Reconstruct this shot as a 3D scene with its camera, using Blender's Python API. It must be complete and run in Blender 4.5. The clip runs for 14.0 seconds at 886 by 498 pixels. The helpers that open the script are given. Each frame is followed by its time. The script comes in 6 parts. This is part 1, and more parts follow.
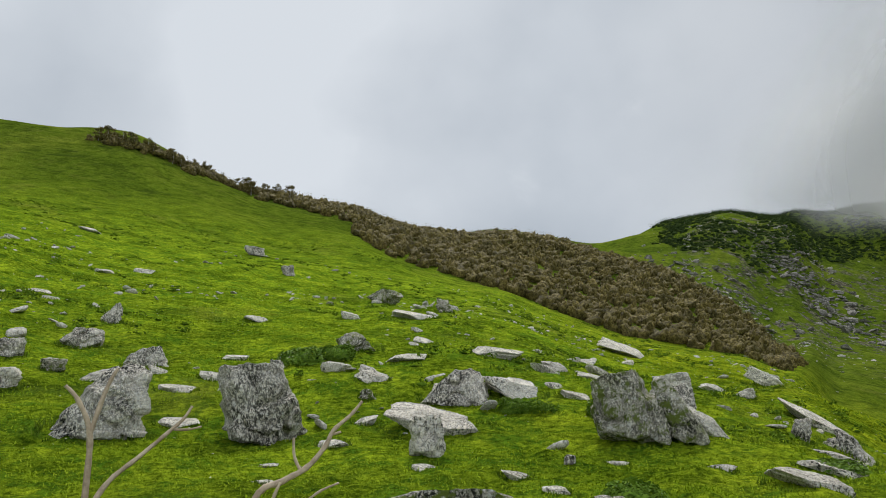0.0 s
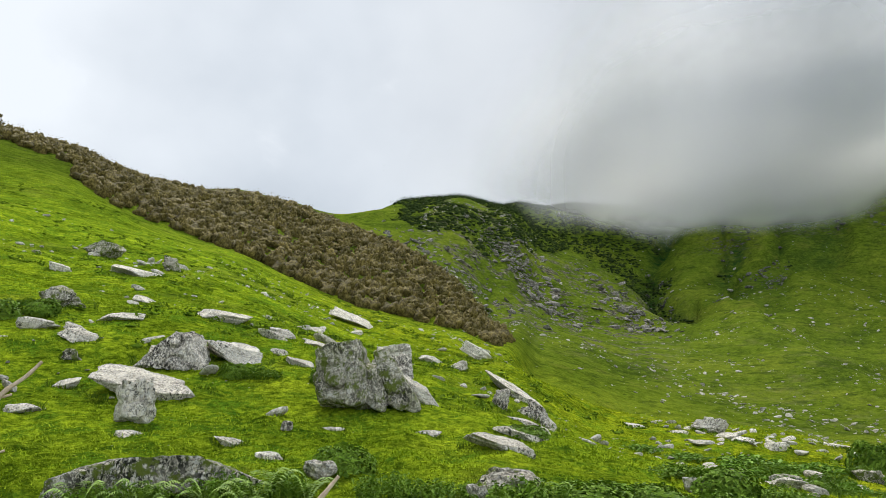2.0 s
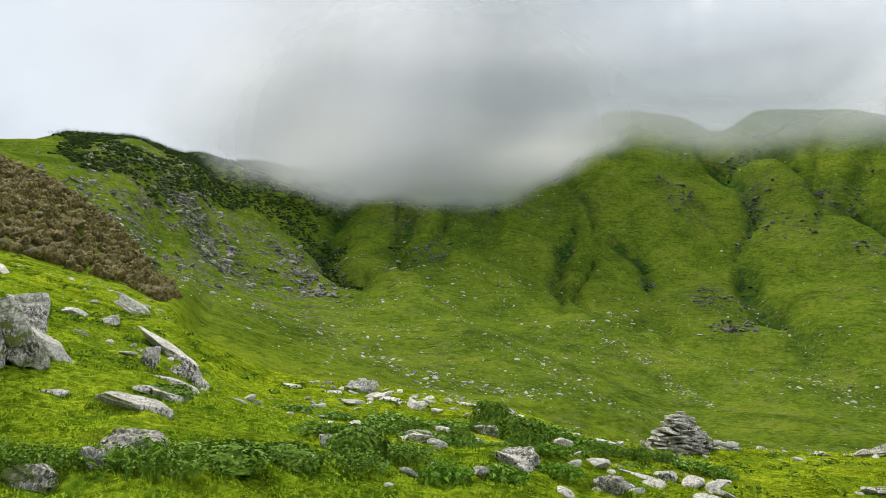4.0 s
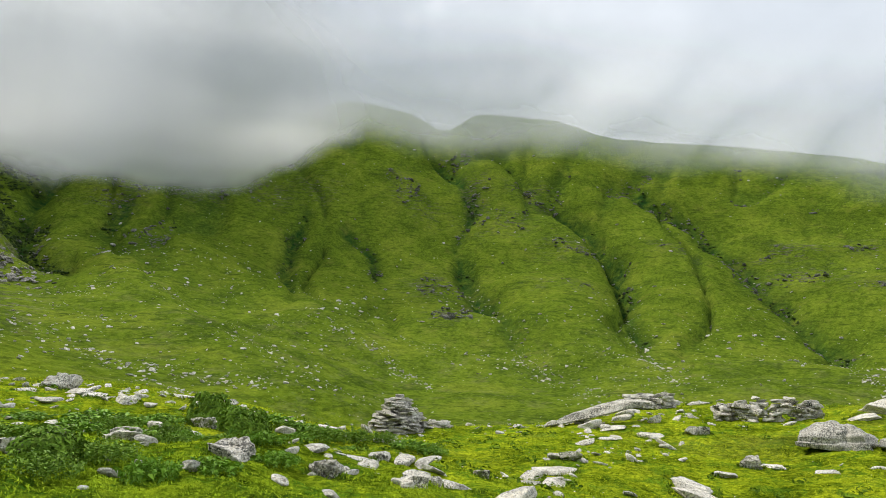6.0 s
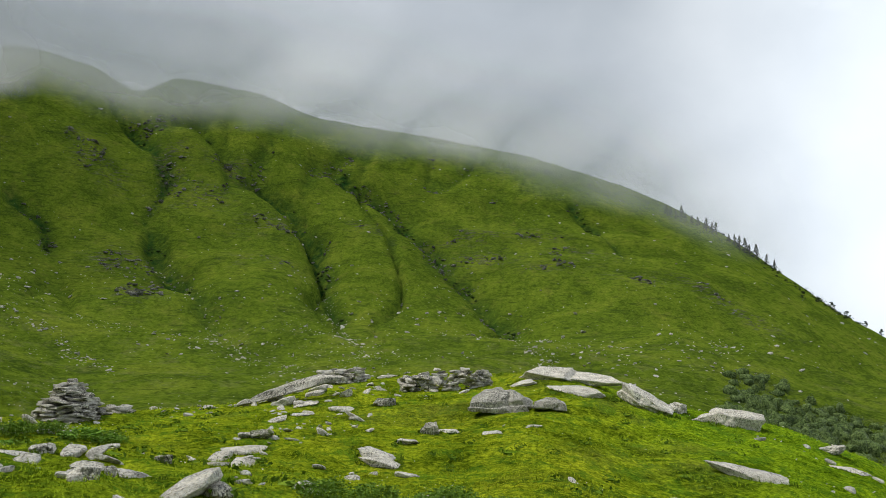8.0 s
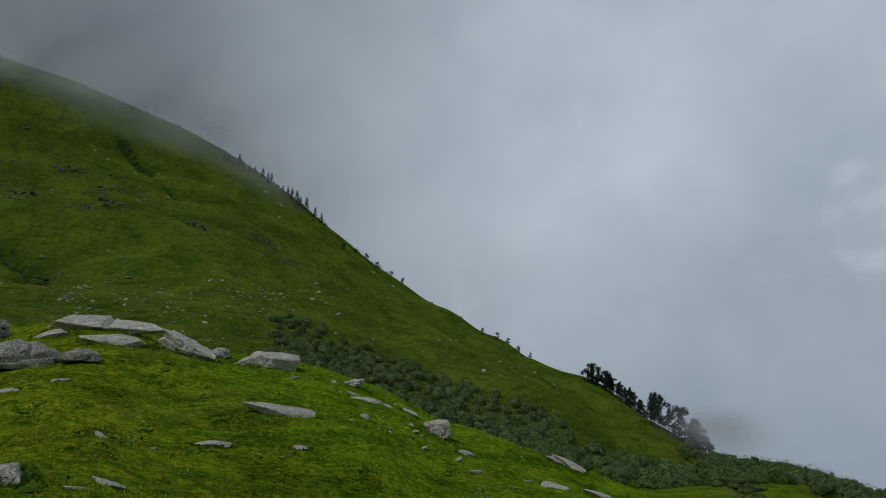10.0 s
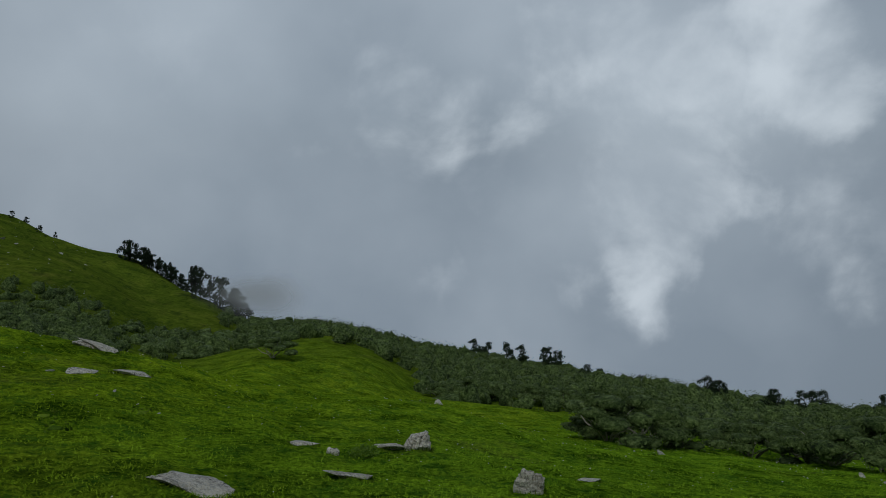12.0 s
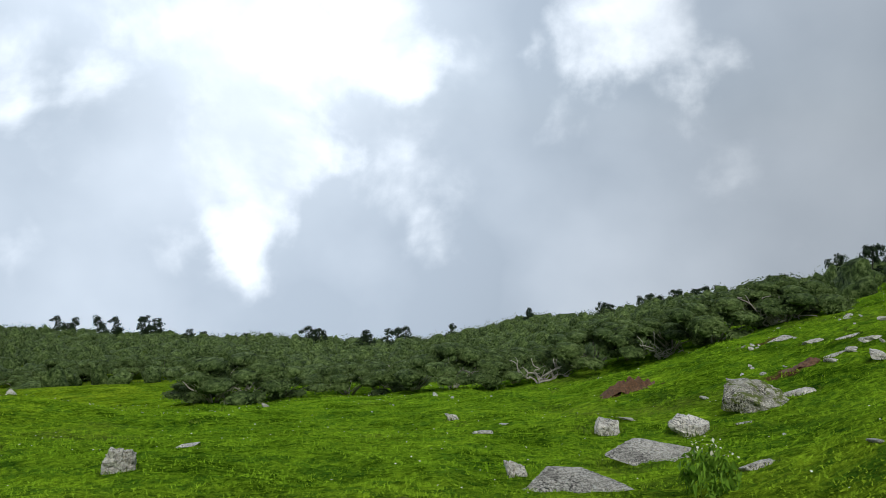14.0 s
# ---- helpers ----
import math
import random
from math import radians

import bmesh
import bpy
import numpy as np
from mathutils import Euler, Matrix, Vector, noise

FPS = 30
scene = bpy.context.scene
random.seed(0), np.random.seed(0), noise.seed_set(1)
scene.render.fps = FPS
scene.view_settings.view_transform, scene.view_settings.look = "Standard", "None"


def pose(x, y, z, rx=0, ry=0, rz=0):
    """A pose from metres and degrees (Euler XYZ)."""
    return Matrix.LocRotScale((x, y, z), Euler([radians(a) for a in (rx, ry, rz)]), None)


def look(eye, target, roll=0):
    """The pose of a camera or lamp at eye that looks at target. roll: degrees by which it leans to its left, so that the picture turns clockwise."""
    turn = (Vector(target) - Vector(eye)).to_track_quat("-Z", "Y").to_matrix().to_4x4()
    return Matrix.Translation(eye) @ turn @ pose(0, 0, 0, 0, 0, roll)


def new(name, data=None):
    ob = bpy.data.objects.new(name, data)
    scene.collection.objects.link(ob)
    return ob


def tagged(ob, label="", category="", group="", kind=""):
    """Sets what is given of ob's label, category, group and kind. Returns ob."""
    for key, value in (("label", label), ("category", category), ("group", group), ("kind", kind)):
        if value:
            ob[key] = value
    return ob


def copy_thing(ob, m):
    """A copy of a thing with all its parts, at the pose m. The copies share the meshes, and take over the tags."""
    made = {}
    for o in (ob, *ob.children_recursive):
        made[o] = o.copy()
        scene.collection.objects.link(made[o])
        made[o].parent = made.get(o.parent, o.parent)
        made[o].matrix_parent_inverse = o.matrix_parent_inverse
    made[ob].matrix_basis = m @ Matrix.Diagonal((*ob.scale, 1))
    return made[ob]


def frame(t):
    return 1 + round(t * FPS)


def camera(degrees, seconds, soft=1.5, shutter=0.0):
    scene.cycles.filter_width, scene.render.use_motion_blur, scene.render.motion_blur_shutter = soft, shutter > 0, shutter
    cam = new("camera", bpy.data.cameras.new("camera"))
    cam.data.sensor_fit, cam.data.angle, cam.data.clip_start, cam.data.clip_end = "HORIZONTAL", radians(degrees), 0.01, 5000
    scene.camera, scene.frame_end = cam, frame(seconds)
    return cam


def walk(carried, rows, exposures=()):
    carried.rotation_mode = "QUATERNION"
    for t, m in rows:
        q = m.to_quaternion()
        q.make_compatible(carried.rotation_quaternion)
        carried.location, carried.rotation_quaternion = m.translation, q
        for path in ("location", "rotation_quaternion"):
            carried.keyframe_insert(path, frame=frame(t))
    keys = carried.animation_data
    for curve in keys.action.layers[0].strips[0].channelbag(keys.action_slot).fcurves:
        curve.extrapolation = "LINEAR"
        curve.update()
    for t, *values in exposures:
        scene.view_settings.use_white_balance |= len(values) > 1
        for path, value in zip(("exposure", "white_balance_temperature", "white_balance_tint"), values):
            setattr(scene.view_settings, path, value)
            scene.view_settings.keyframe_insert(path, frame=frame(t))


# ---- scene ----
# the phone's automatic exposure: darker while it faces the bright gap in the cloud
EXPOSURES = [(0.0, -0.12, 6550, 10), (1.5, 0.12, 6600, 10), (2.5, 0.36, 6600, 10), (7.0, 0.4, 6600, 10), (7.9, -0.1, 6500, 9), (8.6, -0.55, 6350, 9), (9.3, -0.88, 6250, 8), (10.0, -1.65, 6000, 7), (10.5, -2.0, 5950, 6), (11.0, -2.1, 5900, 6),
             (11.7, -2.1, 5900, 6), (12.1, -1.85, 5950, 6), (12.4, -1.5, 6100, 8), (12.6, -0.85, 6100, 9), (13.0, -0.68, 6100, 9), (14.0, -0.68, 6100, 9)]
cam = camera(62.0, 14.0, soft=0.5)
# seconds, place, turn: a slow sweep to the right, held at eye height
PATH = [
    (0.0, 0.029, 0.003, 1.600, 103.00, -0.00, -0.00),
    (0.5, 0.017, 0.018, 1.600, 102.48, -0.37, -3.34),
    (1.0, 0.030, -0.013, 1.600, 101.90, -0.59, -8.08),
    (1.5, 0.056, -0.022, 1.600, 101.35, -0.79, -14.01),
    (2.0, 0.113, -0.027, 1.600, 100.73, -1.06, -20.56),
    (2.5, 0.173, -0.033, 1.600, 100.03, -1.51, -27.35),
    (3.0, 0.235, -0.061, 1.600, 99.42, -2.08, -33.93),
    (3.5, 0.302, -0.093, 1.600, 98.93, -2.41, -39.96),
    (6.0, 0.365, -0.265, 1.600, 98.26, -1.09, -66.28),
    (6.5, 0.373, -0.258, 1.600, 98.47, -0.66, -71.36),
    (7.0, 0.387, -0.258, 1.600, 98.27, -0.40, -77.05),
    (9.5, 0.358, -0.515, 1.600, 93.84, -0.43, -112.80),
    (10.0, 0.354, -0.562, 1.600, 92.86, -0.49, -122.97),
    (10.5, 0.301, -0.662, 1.600, 91.01, -0.40, -133.71),
    (11.0, 0.245, -0.714, 1.600, 88.80, -0.57, -143.77),
    (11.5, 0.110, -0.761, 1.600, 86.19, -0.82, -151.82),
    (12.0, 0.162, -0.797, 1.600, 83.48, -0.97, -157.43),
    (12.5, 0.129, -0.735, 1.600, 81.25, -0.96, -162.19),
    (13.0, 0.105, -0.752, 1.600, 80.10, -1.10, -168.95),
    (13.5, 0.047, -0.760, 1.600, 80.29, -1.73, -178.41),
    (14.0, -0.076, -0.790, 1.600, 81.06, -1.94, 172.05),
]
walk(cam, [(t, pose(*r)) for t, *r in PATH], EXPOSURES)


# ---- daylight under low cloud ----
SUN_BEARING, SUN_HEIGHT = 5.0, 55.0

world = bpy.data.worlds.new("overcast_sky")
scene.world = world
world.use_nodes = True
wn, wl = world.node_tree.nodes, world.node_tree.links
wn.clear()


def wnode(kind, **values):
    n = wn.new(kind)
    for key, v in values.items():
        n.inputs[key].default_value = v
    return n


way = wn.new("ShaderNodeTexCoord")
sky = wn.new("ShaderNodeTexSky")
sky.sky_type, sky.sun_disc = "NISHITA", False
sky.sun_elevation, sky.sun_rotation = radians(SUN_HEIGHT), radians(SUN_BEARING)
sky_dim = wn.new("ShaderNodeVectorMath")
sky_dim.operation = "SCALE"
sky_dim.inputs["Scale"].default_value = 0.10
wl.new(sky.outputs["Color"], sky_dim.inputs[0])
# wide grey shapes of the cloud layer
stretch = wn.new("ShaderNodeMapping")
stretch.inputs["Scale"].default_value = (1.0, 1.0, 1.15)
wl.new(way.outputs["Generated"], stretch.inputs["Vector"])
broad = wnode("ShaderNodeTexNoise", Scale=2.0, Detail=6.0, Roughness=0.45, Distortion=0.0)
wl.new(stretch.outputs["Vector"], broad.inputs["Vector"])
tone = wn.new("ShaderNodeValToRGB")
tone.color_ramp.elements[0].position, tone.color_ramp.elements[0].color = 0.36, (0.44, 0.495, 0.56, 1)
tone.color_ramp.elements[1].position, tone.color_ramp.elements[1].color = 0.66, (0.76, 0.81, 0.865, 1)
wl.new(broad.outputs["Fac"], tone.inputs["Fac"])
# thinner places in the cloud toward the hidden sun: bearing, elevation, reach, strength
GAPS = [(170.0, 5.5, 8.0, 0.24), (180.0, 10.0, 6.5, 0.36), (174.8, -3.5, 4.5, 0.28), (165.5, -0.5, 6.0, 0.20), (203.0, 8.5, 5.5, 0.36), (155.0, 6.0, 6.5, 0.16), (188.0, 3.0, 8.0, 0.12)]


def aim(bearing, elevation):
    b, e = radians(bearing), radians(elevation)
    return Vector((math.sin(b) * math.cos(e), math.cos(b) * math.cos(e), math.sin(e)))


# the edges of the thin places are torn by the wind
torn = wnode("ShaderNodeTexNoise", Scale=3.2, Detail=7.0, Roughness=0.55, Distortion=0.0)
wl.new(way.outputs["Generated"], torn.inputs["Vector"])
centred = wn.new("ShaderNodeVectorMath")
centred.operation = "SUBTRACT"
centred.inputs[1].default_value = (0.5, 0.5, 0.5)
wl.new(torn.outputs["Color"], centred.inputs[0])
ragged = wn.new("ShaderNodeVectorMath")
ragged.operation = "MULTIPLY_ADD"
ragged.inputs[1].default_value = (0.45, 0.45, 0.45)
wl.new(centred.outputs["Vector"], ragged.inputs[0])
wl.new(way.outputs["Generated"], ragged.inputs[2])
ragged_way = wn.new("ShaderNodeVectorMath")
ragged_way.operation = "NORMALIZE"
wl.new(ragged.outputs["Vector"], ragged_way.inputs[0])


def toward(bearing, elevation, ragged_edge=False):
    """The cosine between the sky's direction and a bearing and elevation."""
    n = wn.new("ShaderNodeVectorMath")
    n.operation = "DOT_PRODUCT"
    n.inputs[1].default_value = aim(bearing, elevation)
    wl.new(ragged_way.outputs["Vector"] if ragged_edge else way.outputs["Generated"], n.inputs[0])
    return n.outputs["Value"]


thin = None
for bearing, elevation, reach, strength in GAPS:
    lobe = wnode("ShaderNodeMapRange", **{"From Min": math.cos(radians(reach * 1.55)), "From Max": 1.0, "To Min": 0.0, "To Max": strength})
    lobe.interpolation_type = "SMOOTHSTEP"
    wl.new(toward(bearing, elevation, True), lobe.inputs["Value"])
    if thin is None:
        thin = lobe.outputs["Result"]
    else:
        most = wn.new("ShaderNodeMath")
        most.operation = "MAXIMUM"
        wl.new(thin, most.inputs[0])
        wl.new(lobe.outputs["Result"], most.inputs[1])
        thin = most.outputs["Value"]
fine = wnode("ShaderNodeTexNoise", Scale=6.5, Detail=8.0, Roughness=0.52, Distortion=0.25)
wl.new(stretch.outputs["Vector"], fine.inputs["Vector"])
rift = wn.new("ShaderNodeMath")
rift.operation = "ADD"
wl.new(thin, rift.inputs[0])
wl.new(fine.outputs["Fac"], rift.inputs[1])
gap = wnode("ShaderNodeMapRange", **{"From Min": 0.60, "From Max": 1.02, "To Min": 0.0, "To Max": 1.0})
gap.interpolation_type = "SMOOTHSTEP"
wl.new(rift.outputs["Value"], gap.inputs["Value"])
glow = wn.new("ShaderNodeMix")
glow.data_type = "RGBA"
glow.inputs["B"].default_value = (1.12, 1.15, 1.18, 1)
wl.new(gap.outputs["Result"], glow.inputs["Factor"])
wl.new(tone.outputs["Color"], glow.inputs["A"])
# the thick dark base of the cloud over the cirque
base = wnode("ShaderNodeMapRange", **{"From Min": 0.90, "From Max": 1.0, "To Min": 0.0, "To Max": 0.5})
base.interpolation_type = "SMOOTHSTEP"
wl.new(toward(37, 21), base.inputs["Value"])
heavy = wn.new("ShaderNodeMix")
heavy.data_type = "RGBA"
heavy.inputs["B"].default_value = (0.46, 0.49, 0.52, 1)
wl.new(base.outputs["Result"], heavy.inputs["Factor"])
wl.new(glow.outputs["Result"], heavy.inputs["A"])
# the whole cloud layer is thinner on the bright side
open_side = wnode("ShaderNodeMapRange", **{"From Min": 0.50, "From Max": 0.96, "To Min": 1.0, "To Max": 2.1})
open_side.interpolation_type = "SMOOTHSTEP"
wl.new(toward(160, 6), open_side.inputs["Value"])
lifted = wn.new("ShaderNodeVectorMath")
lifted.operation = "SCALE"
wl.new(heavy.outputs["Result"], lifted.inputs[0])
wl.new(open_side.outputs["Result"], lifted.inputs["Scale"])
veil = wn.new("ShaderNodeMix")
veil.data_type = "RGBA"
veil.inputs["Factor"].default_value = 0.93
wl.new(sky_dim.outputs["Vector"], veil.inputs["A"])
wl.new(lifted.outputs["Vector"], veil.inputs["B"])
back = wnode("ShaderNodeBackground", Strength=1.0)
wl.new(veil.outputs["Result"], back.inputs["Color"])
wl.new(back.outputs["Background"], wn.new("ShaderNodeOutputWorld").inputs["Surface"])

sun = new("sun", bpy.data.lights.new("sun", "SUN"))
sun.data.energy, sun.data.angle, sun.data.color = 3.2, radians(11), (1.0, 0.955, 0.88)
sun_from = Vector((math.sin(radians(SUN_BEARING)) * math.cos(radians(SUN_HEIGHT)),
                   math.cos(radians(SUN_BEARING)) * math.cos(radians(SUN_HEIGHT)), math.sin(radians(SUN_HEIGHT))))
sun.matrix_world = look(sun_from * 50, (0, 0, 0))

# ---- materials ----
def material(name):
    m = bpy.data.materials.new(name)
    m.use_nodes = True
    nodes, links = m.node_tree.nodes, m.node_tree.links
    return m, nodes, links, nodes["Principled BSDF"]


def add(nodes, kind, **values):
    n = nodes.new(kind)
    for key, v in values.items():
        n.inputs[key].default_value = v
    return n


def noise_tex(nodes, links, source, scale, detail=5.0, rough=0.55, distortion=0.0):
    n = add(nodes, "ShaderNodeTexNoise", Scale=scale, Detail=detail, Roughness=rough, Distortion=distortion)
    links.new(source, n.inputs["Vector"])
    return n.outputs["Fac"]


def ramp(nodes, links, fac, *stops):
    n = nodes.new("ShaderNodeValToRGB")
    e = n.color_ramp.elements
    while len(e) < len(stops):
        e.new(0.5)
    for k, (at, c) in enumerate(stops):
        e[k].position, e[k].color = at, (*c, 1)
    links.new(fac, n.inputs["Fac"])
    return n.outputs["Color"]


def mix(nodes, links, fac, a, b, blend="MIX"):
    n = nodes.new("ShaderNodeMix")
    n.data_type, n.blend_type = "RGBA", blend
    for key, v in (("Factor", fac), ("A", a), ("B", b)):
        if isinstance(v, tuple):
            n.inputs[key].default_value = (*v, 1)
        elif isinstance(v, (int, float)):
            n.inputs[key].default_value = v
        else:
            links.new(v, n.inputs[key])
    return n.outputs["Result"]


def span(nodes, links, v, a, b, c=0.0, d=1.0):
    n = add(nodes, "ShaderNodeMapRange", **{"From Min": a, "From Max": b, "To Min": c, "To Max": d})
    links.new(v, n.inputs["Value"])
    return n.outputs["Result"]


def relief(nodes, links, shader, height, strength, distance):
    n = add(nodes, "ShaderNodeBump", Strength=strength, Distance=distance)
    links.new(height, n.inputs["Height"])
    links.new(n.outputs["Normal"], shader.inputs["Normal"])


def times(nodes, links, a, b):
    n = nodes.new("ShaderNodeMath")
    n.operation = "MULTIPLY"
    for k, v in enumerate((a, b)):
        if isinstance(v, (int, float)):
            n.inputs[k].default_value = v
        else:
            links.new(v, n.inputs[k])
    return n.outputs["Value"]


def attribute(nodes, name):
    n = nodes.new("ShaderNodeAttribute")
    n.attribute_name = name
    return n.outputs["Fac"]


def turf_tint(n, l, at, c):
    """Greener grass down the lower meadow, yellower out on the shelf."""
    place = n.new("ShaderNodeSeparateXYZ")
    l.new(at, place.inputs["Vector"])
    c = mix(n, l, span(n, l, place.outputs["Y"], -4.0, -12.0), c, mix(n, l, 1.0, c, (0.80, 1.0, 0.85), "MULTIPLY"))
    return mix(n, l, span(n, l, place.outputs["X"], 6.0, 18.0), c, mix(n, l, 1.0, c, (1.14, 1.0, 0.85), "MULTIPLY"))


def turf_material():
    m, n, l, sh = material("alpine_turf")
    at = n.new("ShaderNodeTexCoord").outputs["Object"]
    fresh = ramp(n, l, noise_tex(n, l, at, 0.35, 8, 0.62), (0.34, (0.095, 0.176, 0.009)), (0.50, (0.191, 0.306, 0.013)), (0.66, (0.314, 0.417, 0.023)))
    tufts = ramp(n, l, noise_tex(n, l, at, 9.0, 6, 0.7), (0.42, (0.072, 0.124, 0.009)), (0.50, (0.211, 0.320, 0.016)), (0.60, (0.381, 0.488, 0.034)))
    blades = ramp(n, l, noise_tex(n, l, at, 42.0, 4, 0.75), (0.40, (0.058, 0.101, 0.007)), (0.50, (0.216, 0.315, 0.016)), (0.60, (0.422, 0.516, 0.045)))
    c = mix(n, l, 0.5, fresh, mix(n, l, 0.5, tufts, blades))
    c = mix(n, l, 1.0, c, ramp(n, l, noise_tex(n, l, at, 4.5, 5, 0.7), (0.38, (0.55, 0.60, 0.60)), (0.56, (1.38, 1.32, 1.15))), "MULTIPLY")
    c = turf_tint(n, l, at, c)
    # hummocks of rank dark herbs in the short turf
    rank = span(n, l, noise_tex(n, l, at, 1.1, 8, 0.72, 0.5), 0.47, 0.58, 0.0, 0.75)
    c = mix(n, l, rank, c, ramp(n, l, noise_tex(n, l, at, 14.0, 4, 0.7), (0.40, (0.022, 0.065, 0.007)), (0.62, (0.081, 0.218, 0.016))))
    # far slopes: cooler grass with darker herb mats
    mats = ramp(n, l, noise_tex(n, l, at, 0.055, 9, 0.66, 0.6), (0.38, (0.050, 0.080, 0.009)), (0.50, (0.104, 0.152, 0.013)), (0.62, (0.172, 0.211, 0.023)))
    clumps = ramp(n, l, noise_tex(n, l, at, 1.3, 6, 0.72), (0.40, (0.046, 0.084, 0.009)), (0.50, (0.096, 0.156, 0.014)), (0.60, (0.158, 0.214, 0.025)))
    c = mix(n, l, attribute(n, "far"), c, mix(n, l, 0.45, mats, clumps))
    # gullies and rills are mixed toward a darker green
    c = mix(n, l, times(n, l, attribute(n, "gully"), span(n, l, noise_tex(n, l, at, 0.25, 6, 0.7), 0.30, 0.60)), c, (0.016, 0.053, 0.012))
    # dry yellowed turf and bare earth
    dry = span(n, l, noise_tex(n, l, at, 0.16, 7, 0.65), 0.56, 0.74, 0.0, 0.55)
    c = mix(n, l, dry, c, (0.170, 0.175, 0.035))
    earth = ramp(n, l, noise_tex(n, l, at, 6.0, 7, 0.7), (0.35, (0.045, 0.028, 0.016)), (0.65, (0.120, 0.070, 0.038)))
    c = mix(n, l, span(n, l, noise_tex(n, l, at, 1.4, 8, 0.75), 0.66, 0.72, 0.0, 0.8), c, earth)
    # scree and broken rock
    rubble = ramp(n, l, noise_tex(n, l, at, 0.9, 9, 0.75), (0.42, (0.030, 0.034, 0.026)), (0.52, (0.13, 0.12, 0.09)), (0.64, (0.30, 0.285, 0.235)))
    scree = times(n, l, attribute(n, "scree"), span(n, l, noise_tex(n, l, at, 0.16, 10, 0.78), 0.515, 0.555))
    c = mix(n, l, scree, c, rubble)
    # clumps of every size, from hummocks to tufts
    clumpy = ramp(n, l, noise_tex(n, l, at, 0.55, 12, 0.76), (0.40, (0.36, 0.42, 0.44)), (0.50, (0.98, 0.97, 0.95)), (0.60, (1.40, 1.32, 1.18)))
    c = mix(n, l, span(n, l, attribute(n, "far"), 0.0, 1.0, 1.0, 0.5), c, clumpy, "MULTIPLY")
    # trodden terracettes that follow the contours of the far slopes
    flat_lie = n.new("ShaderNodeMapping")
    flat_lie.inputs["Scale"].default_value = (0.16, 0.16, 1.0)
    l.new(at, flat_lie.inputs["Vector"])
    steps = noise_tex(n, l, flat_lie.outputs["Vector"], 1.1, 7, 0.68, 0.4)
    ledges = times(n, l, attribute(n, "far"), span(n, l, steps, 0.55, 0.62, 0.0, 0.6))
    c = mix(n, l, ledges, c, (0.030, 0.056, 0.010))
    # bare rock showing through on the outcrops
    bare = ramp(n, l, noise_tex(n, l, flat_lie.outputs["Vector"], 2.2, 9, 0.78), (0.40, (0.022, 0.024, 0.018)), (0.52, (0.085, 0.080, 0.060)), (0.66, (0.27, 0.255, 0.215)))
    rough_rock = times(n, l, attribute(n, "outcrop"), span(n, l, noise_tex(n, l, flat_lie.outputs["Vector"], 1.3, 10, 0.75, 0.5), 0.52, 0.57))
    c = mix(n, l, rough_rock, c, bare)
    # white and yellow flowers in the sward
    cells = add(n, "ShaderNodeTexVoronoi", Scale=2.6, Randomness=1.0)
    l.new(at, cells.inputs["Vector"])
    c = mix(n, l, span(n, l, cells.outputs["Distance"], 0.022, 0.034, 0.55, 0.0), c, (0.62, 0.62, 0.42))
    # mud and bare soil
    mud = ramp(n, l, noise_tex(n, l, at, 4.0, 8, 0.7), (0.40, (0.040, 0.032, 0.022)), (0.60, (0.180, 0.145, 0.100)))
    c = mix(n, l, span(n, l, attribute(n, "mud"), 0.35, 0.62), c, mud)
    clay = ramp(n, l, noise_tex(n, l, at, 5.0, 8, 0.7), (0.35, (0.060, 0.030, 0.016)), (0.65, (0.190, 0.095, 0.050)))
    c = mix(n, l, span(n, l, attribute(n, "soil"), 0.35, 0.55), c, clay)
    l.new(c, sh.inputs["Base Color"])
    sh.inputs["Roughness"].default_value = 0.85
    sh.inputs["Specular IOR Level"].default_value = 0.0
    broad = add(n, "ShaderNodeBump", Strength=0.8, Distance=1.3)
    far_relief = n.new("ShaderNodeMath")
    far_relief.operation = "ADD"
    l.new(noise_tex(n, l, at, 0.22, 9, 0.64), far_relief.inputs[0])
    l.new(times(n, l, steps, 0.7), far_relief.inputs[1])
    l.new(times(n, l, attribute(n, "far"), far_relief.outputs["Value"]), broad.inputs["Height"])
    close = add(n, "ShaderNodeBump", Strength=1.0, Distance=0.26)
    l.new(noise_tex(n, l, at, 3.2, 10, 0.78), close.inputs["Height"])
    l.new(broad.outputs["Normal"], close.inputs["Normal"])
    l.new(close.outputs["Normal"], sh.inputs["Normal"])
    return m


